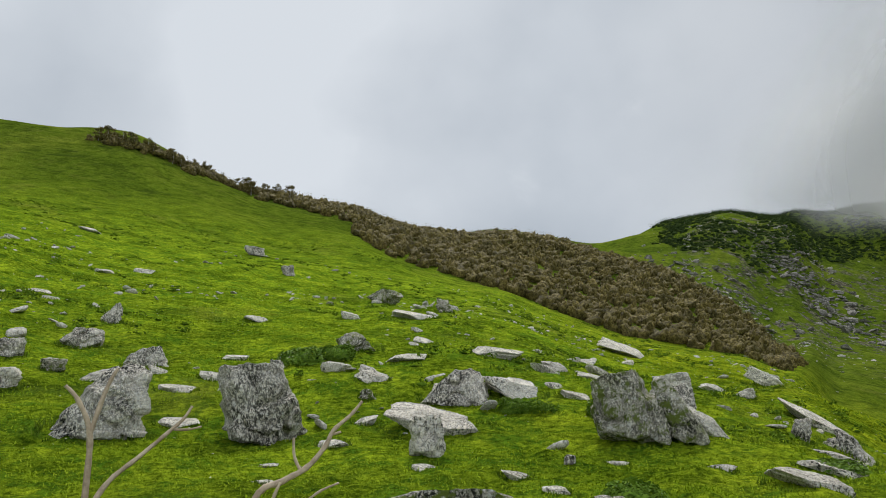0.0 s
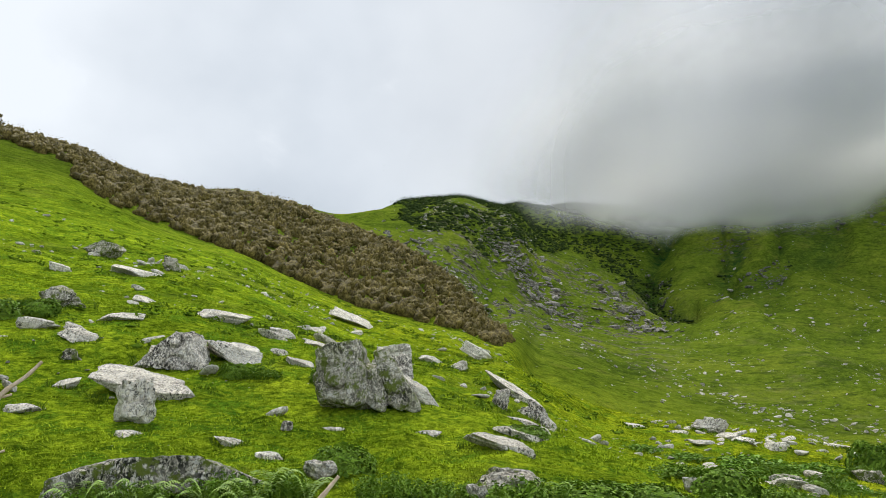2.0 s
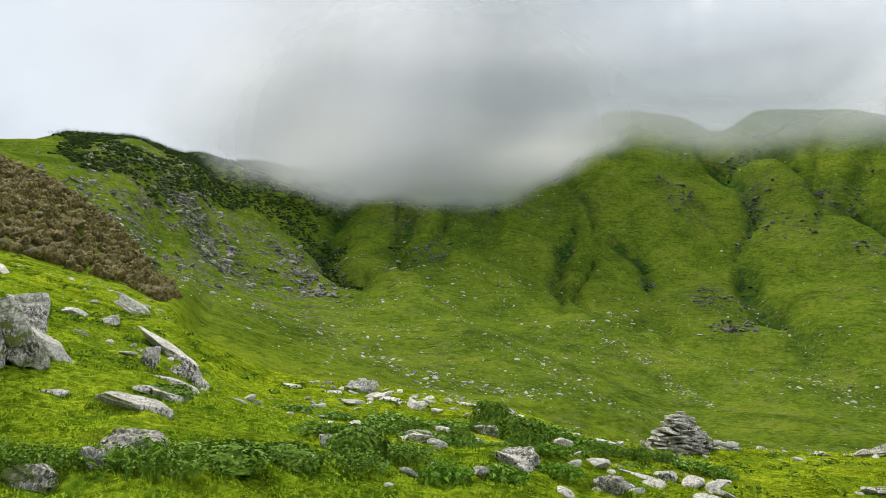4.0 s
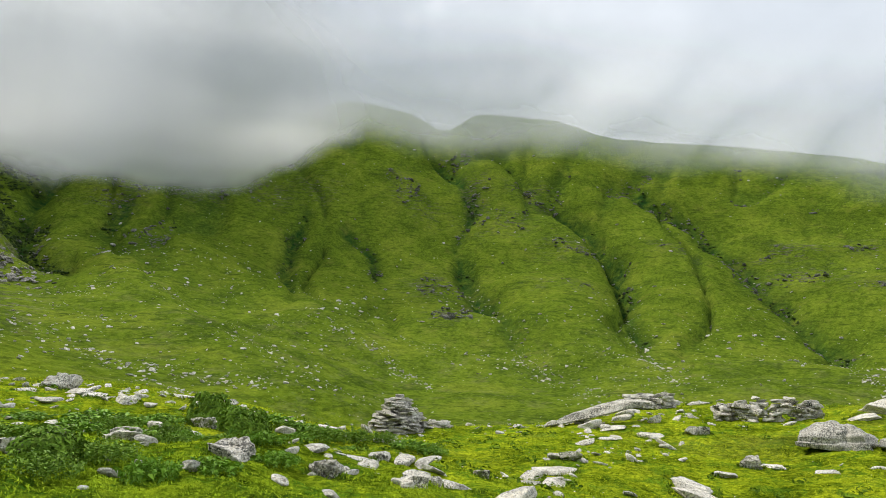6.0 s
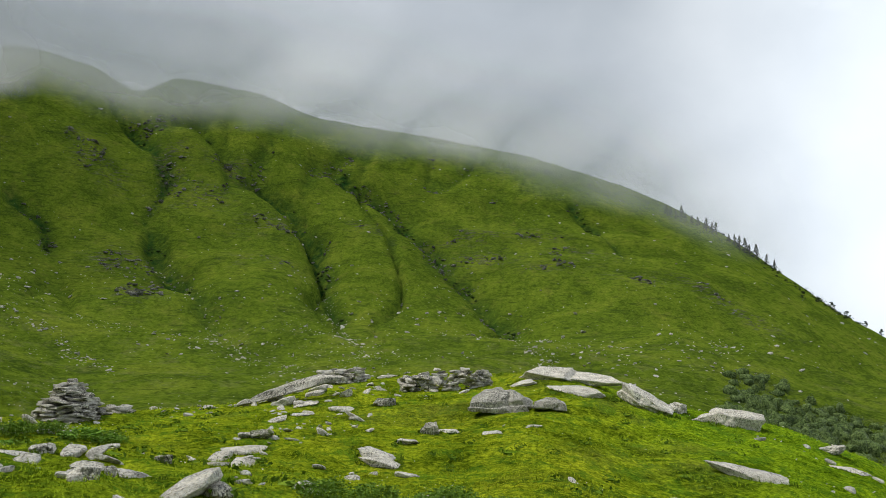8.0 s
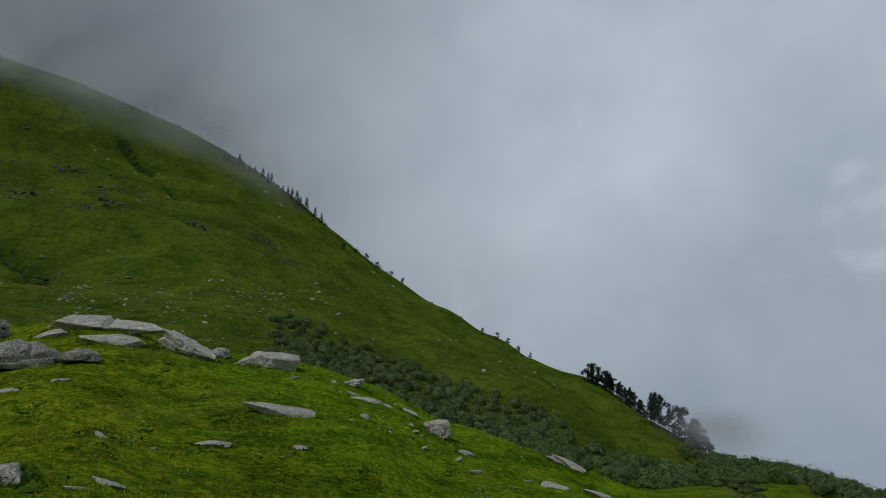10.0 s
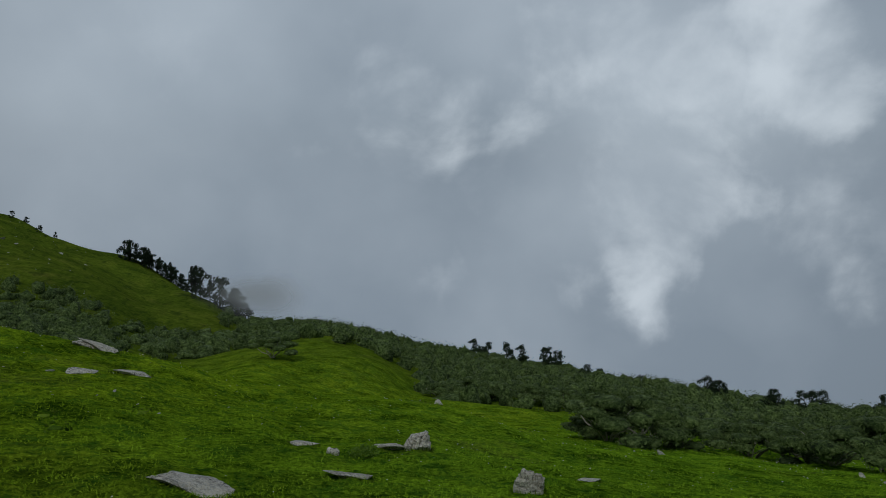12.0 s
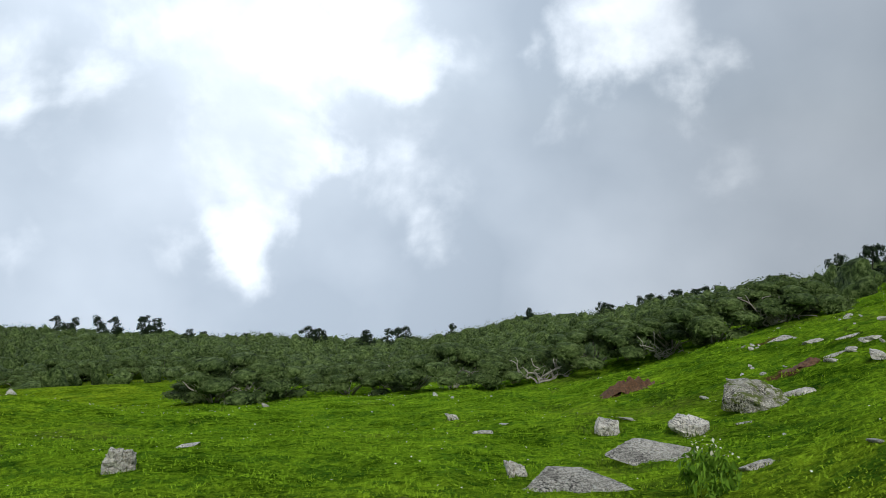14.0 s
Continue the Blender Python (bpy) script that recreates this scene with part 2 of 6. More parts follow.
def rock_material(name, dark, mid, pale, moss=0.0, stain=0.52):
    m, n, l, sh = material(name)
    at = n.new("ShaderNodeTexCoord").outputs["Object"]
    rnd = n.new("ShaderNodeObjectInfo").outputs["Random"]
    shift = n.new("ShaderNodeVectorMath")
    shift.operation = "ADD"
    l.new(at, shift.inputs[0])
    l.new(times(n, l, rnd, 40.0), shift.inputs[1])
    at = shift.outputs["Vector"]
    c = ramp(n, l, noise_tex(n, l, at, 2.4, 9, 0.7), (0.34, mid), (0.52, pale), (0.70, tuple(min(1, v * 1.25) for v in pale)))
    grain = noise_tex(n, l, at, 30.0, 6, 0.75)
    c = mix(n, l, 0.8, c, ramp(n, l, grain, (0.40, (0.25, 0.25, 0.25)), (0.60, (0.75, 0.75, 0.75))), "OVERLAY")
    # black crust lichen in runs and blotches
    runs = n.new("ShaderNodeMapping")
    runs.inputs["Scale"].default_value = (1.0, 1.0, 0.55)
    l.new(at, runs.inputs["Vector"])
    crust = span(n, l, noise_tex(n, l, runs.outputs["Vector"], 22.0, 10, 0.82, 0.5), stain, stain + 0.03)
    patchy = span(n, l, noise_tex(n, l, at, 1.3, 5, 0.6), 0.34, 0.58, 0.25, 1.0)
    c = mix(n, l, times(n, l, crust, patchy), c, dark)
    # thin dark partings between the beds
    beds = n.new("ShaderNodeMapping")
    beds.inputs["Scale"].default_value = (0.7, 0.7, 4.5)
    l.new(at, beds.inputs["Vector"])
    seam = noise_tex(n, l, beds.outputs["Vector"], 2.6, 6, 0.62)
    parting = ramp(n, l, seam, (0.455, (0.0, 0.0, 0.0)), (0.47, (1.0, 1.0, 1.0)), (0.485, (0.0, 0.0, 0.0)))
    c = mix(n, l, times(n, l, parting, 0.65), c, dark)
    # pale round lichen
    c = mix(n, l, span(n, l, noise_tex(n, l, at, 11.0, 4, 0.6), 0.62, 0.66, 0.0, 0.7), c, (0.62, 0.62, 0.57))
    if moss:
        c = mix(n, l, span(n, l, noise_tex(n, l, at, 4.5, 9, 0.74), 0.62 - 0.14 * moss, 0.68 - 0.14 * moss), c, (0.110, 0.145, 0.022))
    c = mix(n, l, times(n, l, rnd, 0.18), c, (0.20, 0.185, 0.145))
    l.new(c, sh.inputs["Base Color"])
    sh.inputs["Roughness"].default_value = 0.88
    sh.inputs["Specular IOR Level"].default_value = 0.1
    relief(n, l, sh, noise_tex(n, l, runs.outputs["Vector"], 7.0, 10, 0.78, 0.8), 1.0, 0.07)
    return m


def leaf_material(name, low, mid, high, rough=0.55, scale=3.0, gloss=0.12, turf=False):
    m, n, l, sh = material(name)
    geo = n.new("ShaderNodeNewGeometry")
    at = n.new("ShaderNodeTexCoord").outputs["Object"]
    a = ramp(n, l, geo.outputs["Random Per Island"], (0.1, low), (0.5, mid), (0.95, high))
    b = ramp(n, l, noise_tex(n, l, at, scale, 5, 0.6), (0.35, low), (0.65, high))
    c = mix(n, l, 0.45, a, b)
    if turf:
        c = turf_tint(n, l, at, c)
    l.new(c, sh.inputs["Base Color"])
    sh.inputs["Roughness"].default_value = rough
    sh.inputs["Specular IOR Level"].default_value = gloss
    return m


def canopy_material(name, low, mid, high, scale):
    """A dense skin of leaf whorls, too fine to tell apart."""
    m, n, l, sh = material(name)
    at = n.new("ShaderNodeTexCoord").outputs["Object"]
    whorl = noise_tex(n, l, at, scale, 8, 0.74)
    # low tone paints the shade in the gaps between whorls; bump shares this noise
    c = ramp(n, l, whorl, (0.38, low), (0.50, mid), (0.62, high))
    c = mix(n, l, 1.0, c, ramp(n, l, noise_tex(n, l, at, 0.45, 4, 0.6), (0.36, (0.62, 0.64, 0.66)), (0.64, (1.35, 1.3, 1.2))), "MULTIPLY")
    l.new(c, sh.inputs["Base Color"])
    sh.inputs["Roughness"].default_value = 0.7
    sh.inputs["Specular IOR Level"].default_value = 0.1
    relief(n, l, sh, whorl, 1.0, 0.8 / scale)
    return m


def bark_material(name, low, high):
    m, n, l, sh = material(name)
    at = n.new("ShaderNodeTexCoord").outputs["Object"]
    g = noise_tex(n, l, at, 14.0, 8, 0.7)
    l.new(ramp(n, l, g, (0.35, low), (0.65, high)), sh.inputs["Base Color"])
    sh.inputs["Roughness"].default_value = 0.8
    relief(n, l, sh, g, 0.6, 0.01)
    return m


TURF = turf_material()
GNEISS = rock_material("pale_lichened_gneiss", (0.030, 0.030, 0.028), (0.46, 0.43, 0.365), (0.76, 0.72, 0.63), stain=0.515)
DARK_GNEISS = rock_material("dark_crusted_gneiss", (0.022, 0.022, 0.020), (0.45, 0.42, 0.355), (0.76, 0.72, 0.63), stain=0.475)
CRAG = rock_material("dark_crag", (0.020, 0.022, 0.018), (0.075, 0.078, 0.062), (0.170, 0.170, 0.145), stain=0.50)
STREAKED_GNEISS = rock_material("grey_streaked_gneiss", (0.040, 0.039, 0.036), (0.30, 0.285, 0.25), (0.54, 0.515, 0.455), stain=0.50)
MOSSY_GNEISS = rock_material("mossy_gneiss", (0.022, 0.023, 0.018), (0.34, 0.32, 0.26), (0.62, 0.59, 0.50), moss=0.85, stain=0.475)
GRASS = leaf_material("grass_blades", (0.105, 0.180, 0.007), (0.215, 0.325, 0.011), (0.345, 0.460, 0.026), 0.7, 0.6, 0.0, True)
TUFT = leaf_material("herb_tuft_leaves", (0.034, 0.075, 0.008), (0.085, 0.155, 0.012), (0.170, 0.250, 0.026), 0.7, 0.8, 0.0)
# rank grass: darker than the turf, adding contact shade at the rocks' feet
RANK = leaf_material("shaded_rank_blades", (0.040, 0.085, 0.008), (0.095, 0.170, 0.014), (0.190, 0.260, 0.030), 0.7, 0.8, 0.0)
HERB = leaf_material("nettle_leaves", (0.058, 0.128, 0.010), (0.115, 0.218, 0.017), (0.215, 0.335, 0.034), 0.6)
FERN = leaf_material("fern_leaflets", (0.070, 0.150, 0.012), (0.130, 0.240, 0.020), (0.210, 0.330, 0.040), 0.6)
LIME_HERB = leaf_material("lime_dock_leaves", (0.080, 0.180, 0.015), (0.150, 0.290, 0.022), (0.220, 0.370, 0.040), 0.5)
BROWN_LEAF = leaf_material("bronze_rhododendron_leaves", (0.060, 0.050, 0.015), (0.135, 0.112, 0.033), (0.225, 0.188, 0.060), 0.55, 0.4)
GREEN_LEAF = leaf_material("rhododendron_leaves", (0.024, 0.046, 0.012), (0.080, 0.130, 0.034), (0.190, 0.255, 0.085), 0.6, 0.5, 0.08)
DARK_LEAF = leaf_material("fir_needles", (0.010, 0.020, 0.010), (0.022, 0.040, 0.018), (0.040, 0.062, 0.028), 0.6)
HEATH = leaf_material("heath_leaves", (0.016, 0.030, 0.010), (0.036, 0.060, 0.018), (0.075, 0.105, 0.034), 0.7, 0.5, 0.0)
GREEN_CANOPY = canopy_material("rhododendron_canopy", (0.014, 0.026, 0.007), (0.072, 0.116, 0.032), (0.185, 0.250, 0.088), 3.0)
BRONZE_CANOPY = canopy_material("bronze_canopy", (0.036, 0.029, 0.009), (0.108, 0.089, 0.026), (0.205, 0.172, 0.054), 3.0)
BARK = bark_material("pale_rhododendron_bark", (0.20, 0.175, 0.145), (0.52, 0.48, 0.42))
DRIFTWOOD = bark_material("bleached_dead_wood", (0.26, 0.19, 0.12), (0.58, 0.47, 0.34))
FIR_BARK = bark_material("fir_bark", (0.03, 0.025, 0.02), (0.08, 0.07, 0.06))
FLOWER = leaf_material("pale_flower_heads", (0.45, 0.45, 0.25), (0.65, 0.64, 0.50), (0.80, 0.78, 0.70), 0.6)

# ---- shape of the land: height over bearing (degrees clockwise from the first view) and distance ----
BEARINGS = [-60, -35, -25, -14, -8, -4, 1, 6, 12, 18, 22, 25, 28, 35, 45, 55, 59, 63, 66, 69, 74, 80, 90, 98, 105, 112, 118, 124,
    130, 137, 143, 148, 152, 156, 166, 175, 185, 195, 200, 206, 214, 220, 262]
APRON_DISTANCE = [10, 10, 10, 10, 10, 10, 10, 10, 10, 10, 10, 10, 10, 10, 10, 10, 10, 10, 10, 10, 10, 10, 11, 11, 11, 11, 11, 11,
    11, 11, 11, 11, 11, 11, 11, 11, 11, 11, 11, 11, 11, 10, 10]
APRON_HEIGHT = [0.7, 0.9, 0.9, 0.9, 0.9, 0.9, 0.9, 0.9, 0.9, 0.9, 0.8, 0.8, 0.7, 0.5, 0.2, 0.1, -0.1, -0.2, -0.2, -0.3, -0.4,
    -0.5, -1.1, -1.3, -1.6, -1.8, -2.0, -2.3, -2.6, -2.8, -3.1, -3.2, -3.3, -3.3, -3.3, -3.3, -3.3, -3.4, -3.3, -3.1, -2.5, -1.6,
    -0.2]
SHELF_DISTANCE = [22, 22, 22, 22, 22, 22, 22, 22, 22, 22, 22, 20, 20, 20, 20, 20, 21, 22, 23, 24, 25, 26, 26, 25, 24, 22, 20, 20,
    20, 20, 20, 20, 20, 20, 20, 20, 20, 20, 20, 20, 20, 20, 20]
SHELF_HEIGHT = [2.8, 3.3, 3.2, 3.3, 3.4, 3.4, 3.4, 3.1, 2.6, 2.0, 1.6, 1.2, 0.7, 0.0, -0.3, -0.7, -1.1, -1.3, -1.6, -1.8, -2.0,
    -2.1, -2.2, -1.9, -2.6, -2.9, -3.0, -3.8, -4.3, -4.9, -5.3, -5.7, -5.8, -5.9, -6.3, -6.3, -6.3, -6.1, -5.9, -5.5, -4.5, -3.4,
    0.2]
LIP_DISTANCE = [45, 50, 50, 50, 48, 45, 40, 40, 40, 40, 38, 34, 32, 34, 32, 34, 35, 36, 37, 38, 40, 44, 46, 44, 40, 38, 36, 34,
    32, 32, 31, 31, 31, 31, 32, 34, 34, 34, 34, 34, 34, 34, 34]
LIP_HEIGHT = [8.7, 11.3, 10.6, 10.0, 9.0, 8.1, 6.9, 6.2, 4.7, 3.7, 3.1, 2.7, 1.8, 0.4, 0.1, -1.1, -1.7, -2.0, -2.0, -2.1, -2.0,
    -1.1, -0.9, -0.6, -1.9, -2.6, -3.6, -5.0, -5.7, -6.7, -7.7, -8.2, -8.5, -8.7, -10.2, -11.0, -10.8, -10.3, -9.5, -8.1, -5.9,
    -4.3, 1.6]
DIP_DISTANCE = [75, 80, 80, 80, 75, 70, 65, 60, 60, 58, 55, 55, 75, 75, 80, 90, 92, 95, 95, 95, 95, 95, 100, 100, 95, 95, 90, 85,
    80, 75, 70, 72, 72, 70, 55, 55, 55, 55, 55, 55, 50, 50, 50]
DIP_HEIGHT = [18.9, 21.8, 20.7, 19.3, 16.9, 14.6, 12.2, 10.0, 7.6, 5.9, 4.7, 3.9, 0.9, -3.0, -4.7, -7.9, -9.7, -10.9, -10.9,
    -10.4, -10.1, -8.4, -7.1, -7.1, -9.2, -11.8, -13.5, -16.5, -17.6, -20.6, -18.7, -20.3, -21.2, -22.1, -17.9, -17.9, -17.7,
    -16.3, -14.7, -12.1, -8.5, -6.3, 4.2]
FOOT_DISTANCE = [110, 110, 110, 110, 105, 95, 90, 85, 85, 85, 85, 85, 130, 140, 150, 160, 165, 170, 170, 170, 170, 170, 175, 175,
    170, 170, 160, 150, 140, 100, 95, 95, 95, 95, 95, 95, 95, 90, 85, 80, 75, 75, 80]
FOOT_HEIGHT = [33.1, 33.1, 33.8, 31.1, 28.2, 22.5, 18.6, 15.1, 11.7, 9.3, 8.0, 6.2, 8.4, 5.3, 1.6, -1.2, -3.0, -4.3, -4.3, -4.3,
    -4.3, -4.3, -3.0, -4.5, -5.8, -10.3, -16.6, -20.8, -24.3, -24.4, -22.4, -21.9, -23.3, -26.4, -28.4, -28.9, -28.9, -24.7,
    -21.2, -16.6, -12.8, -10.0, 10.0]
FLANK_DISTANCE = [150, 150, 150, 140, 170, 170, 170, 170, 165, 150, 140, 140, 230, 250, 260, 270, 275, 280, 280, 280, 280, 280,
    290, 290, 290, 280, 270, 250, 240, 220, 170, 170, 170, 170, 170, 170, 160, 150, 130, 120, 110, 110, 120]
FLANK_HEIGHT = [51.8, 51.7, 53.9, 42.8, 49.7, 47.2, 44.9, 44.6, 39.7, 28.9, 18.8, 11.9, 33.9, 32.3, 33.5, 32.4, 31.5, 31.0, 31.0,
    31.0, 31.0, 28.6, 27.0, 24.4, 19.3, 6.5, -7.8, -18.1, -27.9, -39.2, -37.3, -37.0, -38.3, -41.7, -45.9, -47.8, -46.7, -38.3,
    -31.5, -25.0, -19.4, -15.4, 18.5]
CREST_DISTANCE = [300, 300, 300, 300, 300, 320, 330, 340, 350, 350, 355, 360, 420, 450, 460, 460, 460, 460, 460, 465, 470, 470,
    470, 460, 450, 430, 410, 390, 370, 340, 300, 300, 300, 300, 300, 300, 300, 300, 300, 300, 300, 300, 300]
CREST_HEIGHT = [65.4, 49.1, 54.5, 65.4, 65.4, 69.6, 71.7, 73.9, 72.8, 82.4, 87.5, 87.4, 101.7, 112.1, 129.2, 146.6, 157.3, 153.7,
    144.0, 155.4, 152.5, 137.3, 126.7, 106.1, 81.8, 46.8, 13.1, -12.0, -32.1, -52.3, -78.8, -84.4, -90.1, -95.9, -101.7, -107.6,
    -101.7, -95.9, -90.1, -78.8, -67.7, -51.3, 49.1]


def pchip(xs, ys):
    """Slopes of a monotone cubic through ys at xs, along the first axis."""
    h = np.diff(xs, axis=0)
    d = np.diff(ys, axis=0) / h
    m = np.zeros_like(ys)
    w1, w2 = 2 * h[1:] + h[:-1], h[1:] + 2 * h[:-1]
    good = d[1:] * d[:-1] > 0
    with np.errstate(divide="ignore", invalid="ignore"):
        m[1:-1] = np.where(good, (w1 + w2) / (w1 / d[:-1] + w2 / d[1:]), 0)
    m[0], m[-1] = d[0], d[-1]
    return m


def cubic(x, x0, x1, y0, y1, m0, m1):
    h = x1 - x0
    t = (x - x0) / h
    return ((2 * t**3 - 3 * t**2 + 1) * y0 + (t**3 - 2 * t**2 + t) * h * m0
            + (3 * t**2 - 2 * t**3) * y1 + (t**3 - t**2) * h * m1)


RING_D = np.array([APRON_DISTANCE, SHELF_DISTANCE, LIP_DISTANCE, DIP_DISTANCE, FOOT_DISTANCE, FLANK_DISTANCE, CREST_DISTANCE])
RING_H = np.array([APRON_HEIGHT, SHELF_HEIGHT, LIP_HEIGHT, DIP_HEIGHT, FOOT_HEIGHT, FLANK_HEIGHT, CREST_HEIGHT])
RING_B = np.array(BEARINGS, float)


def round_curve(values, b):
    """A ring's value at bearings b, smooth all the way round."""
    xs = np.concatenate([RING_B[-3:] - 360, RING_B, RING_B[:3] + 360])
    ys = np.concatenate([values[-3:], values, values[:3]])
    m = pchip(xs, ys)
    b = (np.asarray(b, float) - RING_B[0]) % 360 + RING_B[0]
    i = np.clip(np.searchsorted(xs, b, side="right") - 1, 0, len(xs) - 2)
    return cubic(b, xs[i], xs[i + 1], ys[i], ys[i + 1], m[i], m[i + 1])


def smooth_noise(x, y, seed):
    """Value noise in -1..1, one unit across."""
    xi, yi = np.floor(x).astype(np.int64), np.floor(y).astype(np.int64)
    fx, fy = x - xi, y - yi
    fx, fy = fx * fx * fx * (fx * (6 * fx - 15) + 10), fy * fy * fy * (fy * (6 * fy - 15) + 10)

    def corner(a, b):
        n = (a * 374761393 + b * 668265263 + seed * 974634777) & 0x7FFFFFFF
        n = ((n ^ (n >> 13)) * 1274126177) & 0x7FFFFFFF
        return ((n ^ (n >> 16)) & 0xFFFF) / 32767.5 - 1
    top = corner(xi, yi) * (1 - fx) + corner(xi + 1, yi) * fx
    low = corner(xi, yi + 1) * (1 - fx) + corner(xi + 1, yi + 1) * fx
    return top * (1 - fy) + low * fy


def bump(v, a, b):
    """0 below a, 1 above b, smooth between."""
    t = np.clip((v - a) / (b - a), 0, 1)
    return t * t * (3 - 2 * t)


# gullies on the far mountain: bearing and distance from top to bottom, width and depth
GULLIES = [
    ((70.0, 391), (73.5, 364), (77.6, 341), (79.4, 313), (80.4, 268), (81.4, 221), (83.5, 180), 8, 10),
    ((80.9, 375), (85.1, 354), (88.7, 322), (91.4, 283), (94.3, 250), (96.4, 175), 10, 8),
    ((65.4, 393), (67.5, 365), (68.6, 346), (67.1, 323), (68.3, 290), (71.7, 223), (74.5, 180), 6, 6),
    ((55.6, 326), (54.5, 303), (54.2, 281), (54.8, 235), 5, 5),
    ((58.4, 315), (60.6, 308), (61.1, 286), 5, 3),
    ((72.9, 359), (76.5, 341), (78.7, 319), 5, 4),
    ((37.8, 345), (36.5, 315), (36.1, 281), (38.4, 243), 9, 10),
    ((42.5, 318), (41.6, 295), (41.0, 252), 7, 5),
    ((99.5, 372), (101.5, 345), (103.0, 322), 5, 3),
]


# rocky outcrops on the far mountain: bearing, distance, half width, half depth
OUTCROPS = [(70.7, 333, 13, 9), (64.4, 342, 11, 8), (76.0, 312, 13, 8), (72.9, 361, 10, 8), (65.9, 279, 12, 14), (67.3, 240, 9, 10), (63.0, 354, 9, 7), (68.6, 356, 8, 12),
            (75.6, 269, 12, 7), (52.3, 335, 12, 9), (56.2, 341, 9, 8), (46.7, 329, 14, 9), (42.1, 321, 12, 8), (91.9, 331, 14, 8), (98.5, 295, 14, 6), (100.2, 311, 14, 6),
            (96.8, 333, 12, 6), (92.6, 311, 14, 8), (83.4, 321, 9, 6), (104.4, 288, 12, 5), (108.7, 295, 12, 5), (111.8, 288, 12, 5)]
# crest of the grassy roll, in plan
ROLL = [(156, 184), (135, 141), (119, 109), (113, 93), (107, 74), (103, 63)]


def outcrop_mask(x, y):
    total = np.zeros_like(x)
    for b, r, across, along in OUTCROPS:
        a = math.radians(b)
        cx, cy = r * math.sin(a), r * math.cos(a)
        u = ((x - cx) * math.cos(a) - (y - cy) * math.sin(a)) / across
        v = ((x - cx) * math.sin(a) + (y - cy) * math.cos(a)) / along
        total = np.maximum(total, np.exp(-(u * u + v * v)))
    return np.clip(total * (1 + 0.7 * smooth_noise(x / 6, y / 6, 18)), 0, 1)


def rills(b, r):
    """Small watercourses running straight down the far mountain, 0 to 1."""
    n = smooth_noise(b / 2.6 + 0.9 * smooth_noise(b / 9, r / 45, 14), r / 150, 13)
    return np.exp(-(n / 0.13) ** 2) * bump(r, 190, 270) * (1 - bump(r, 390, 430)) * bump(b, 33, 42) * (1 - bump(b, 88, 98))


def height(x, y):
    x, y = np.asarray(x, float), np.asarray(y, float)
    b = np.degrees(np.arctan2(x, y))
    r = np.hypot(x, y)
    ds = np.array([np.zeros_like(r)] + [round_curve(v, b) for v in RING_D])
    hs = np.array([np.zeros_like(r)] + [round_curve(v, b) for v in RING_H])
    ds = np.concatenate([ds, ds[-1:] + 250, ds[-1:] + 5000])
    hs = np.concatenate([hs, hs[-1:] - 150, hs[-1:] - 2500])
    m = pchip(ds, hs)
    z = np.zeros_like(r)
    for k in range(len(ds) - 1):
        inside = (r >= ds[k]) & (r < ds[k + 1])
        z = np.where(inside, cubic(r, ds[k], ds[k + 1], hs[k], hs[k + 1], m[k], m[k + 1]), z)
    # humps, terracettes and tussocks
    near = bump(r, 3, 14)
    z = z + bump(r, 2, 6) * (1 - bump(r, 30, 60)) * (0.045 * smooth_noise(x / 0.34, y / 0.34, 25) + 0.025 * smooth_noise(x / 0.15, y / 0.15, 26))
    z = z + near * (0.42 * smooth_noise(x / 7, y / 7, 3) + 0.22 * (1 - bump(r, 36, 70)) * smooth_noise(x / 2.3, y / 2.3, 4)
                    + 0.09 * (1 - bump(r, 13, 26)) * smooth_noise(x / 0.8, y / 0.8, 5)) * (0.6 + 0.4 * bump(r, 20, 60))
    far = bump(r, 90, 220)
    z = z + far * (5.0 * smooth_noise(x / 60, y / 60, 6) + 2.2 * smooth_noise(x / 22, y / 22, 7)
                   + 0.5 * smooth_noise(x / 13, y / 13, 8)) * (1 - 0.75 * bump(r, 380, 460))
    z = z - 4.0 * rills(b, r)
    lat = np.stack([x, y], -1)
    for *way, width, depth in GULLIES:
        pts = [np.array([d * math.sin(math.radians(a)), d * math.cos(math.radians(a))]) for a, d in way]
        best = np.full_like(r, 1e9)
        for p, q in zip(pts, pts[1:]):
            t = np.clip(((lat - p) @ (q - p)) / ((q - p) @ (q - p)), 0, 1)
            best = np.minimum(best, np.linalg.norm(lat - (p + t[..., None] * (q - p)), axis=-1))
        best = best + 3 * smooth_noise(x / 14, y / 14, 11)
        z = z - 1.25 * depth * np.exp(-np.maximum(best, 0) / (0.85 * width)) * bump(r, 165, 275)
    # broken rock steps on the outcrops
    z = z + outcrop_mask(x, y) * (1.6 * np.abs(smooth_noise(x / 7, y / 7, 16)) + 0.9 * smooth_noise(x / 3, y / 3, 17))
    # the long grassy roll in front of the stony bowl
    for (ax, ay), (bx, by) in zip(ROLL, ROLL[1:]):
        t = np.clip(((x - ax) * (bx - ax) + (y - ay) * (by - ay)) / ((bx - ax) ** 2 + (by - ay) ** 2), 0, 1)
        d = np.hypot(x - ax - t * (bx - ax), y - ay - t * (by - ay))
        roll = np.exp(-(d / 11) ** 2) if (ax, ay) == ROLL[0] else np.maximum(roll, np.exp(-(d / 11) ** 2))
    return z + 3.6 * roll


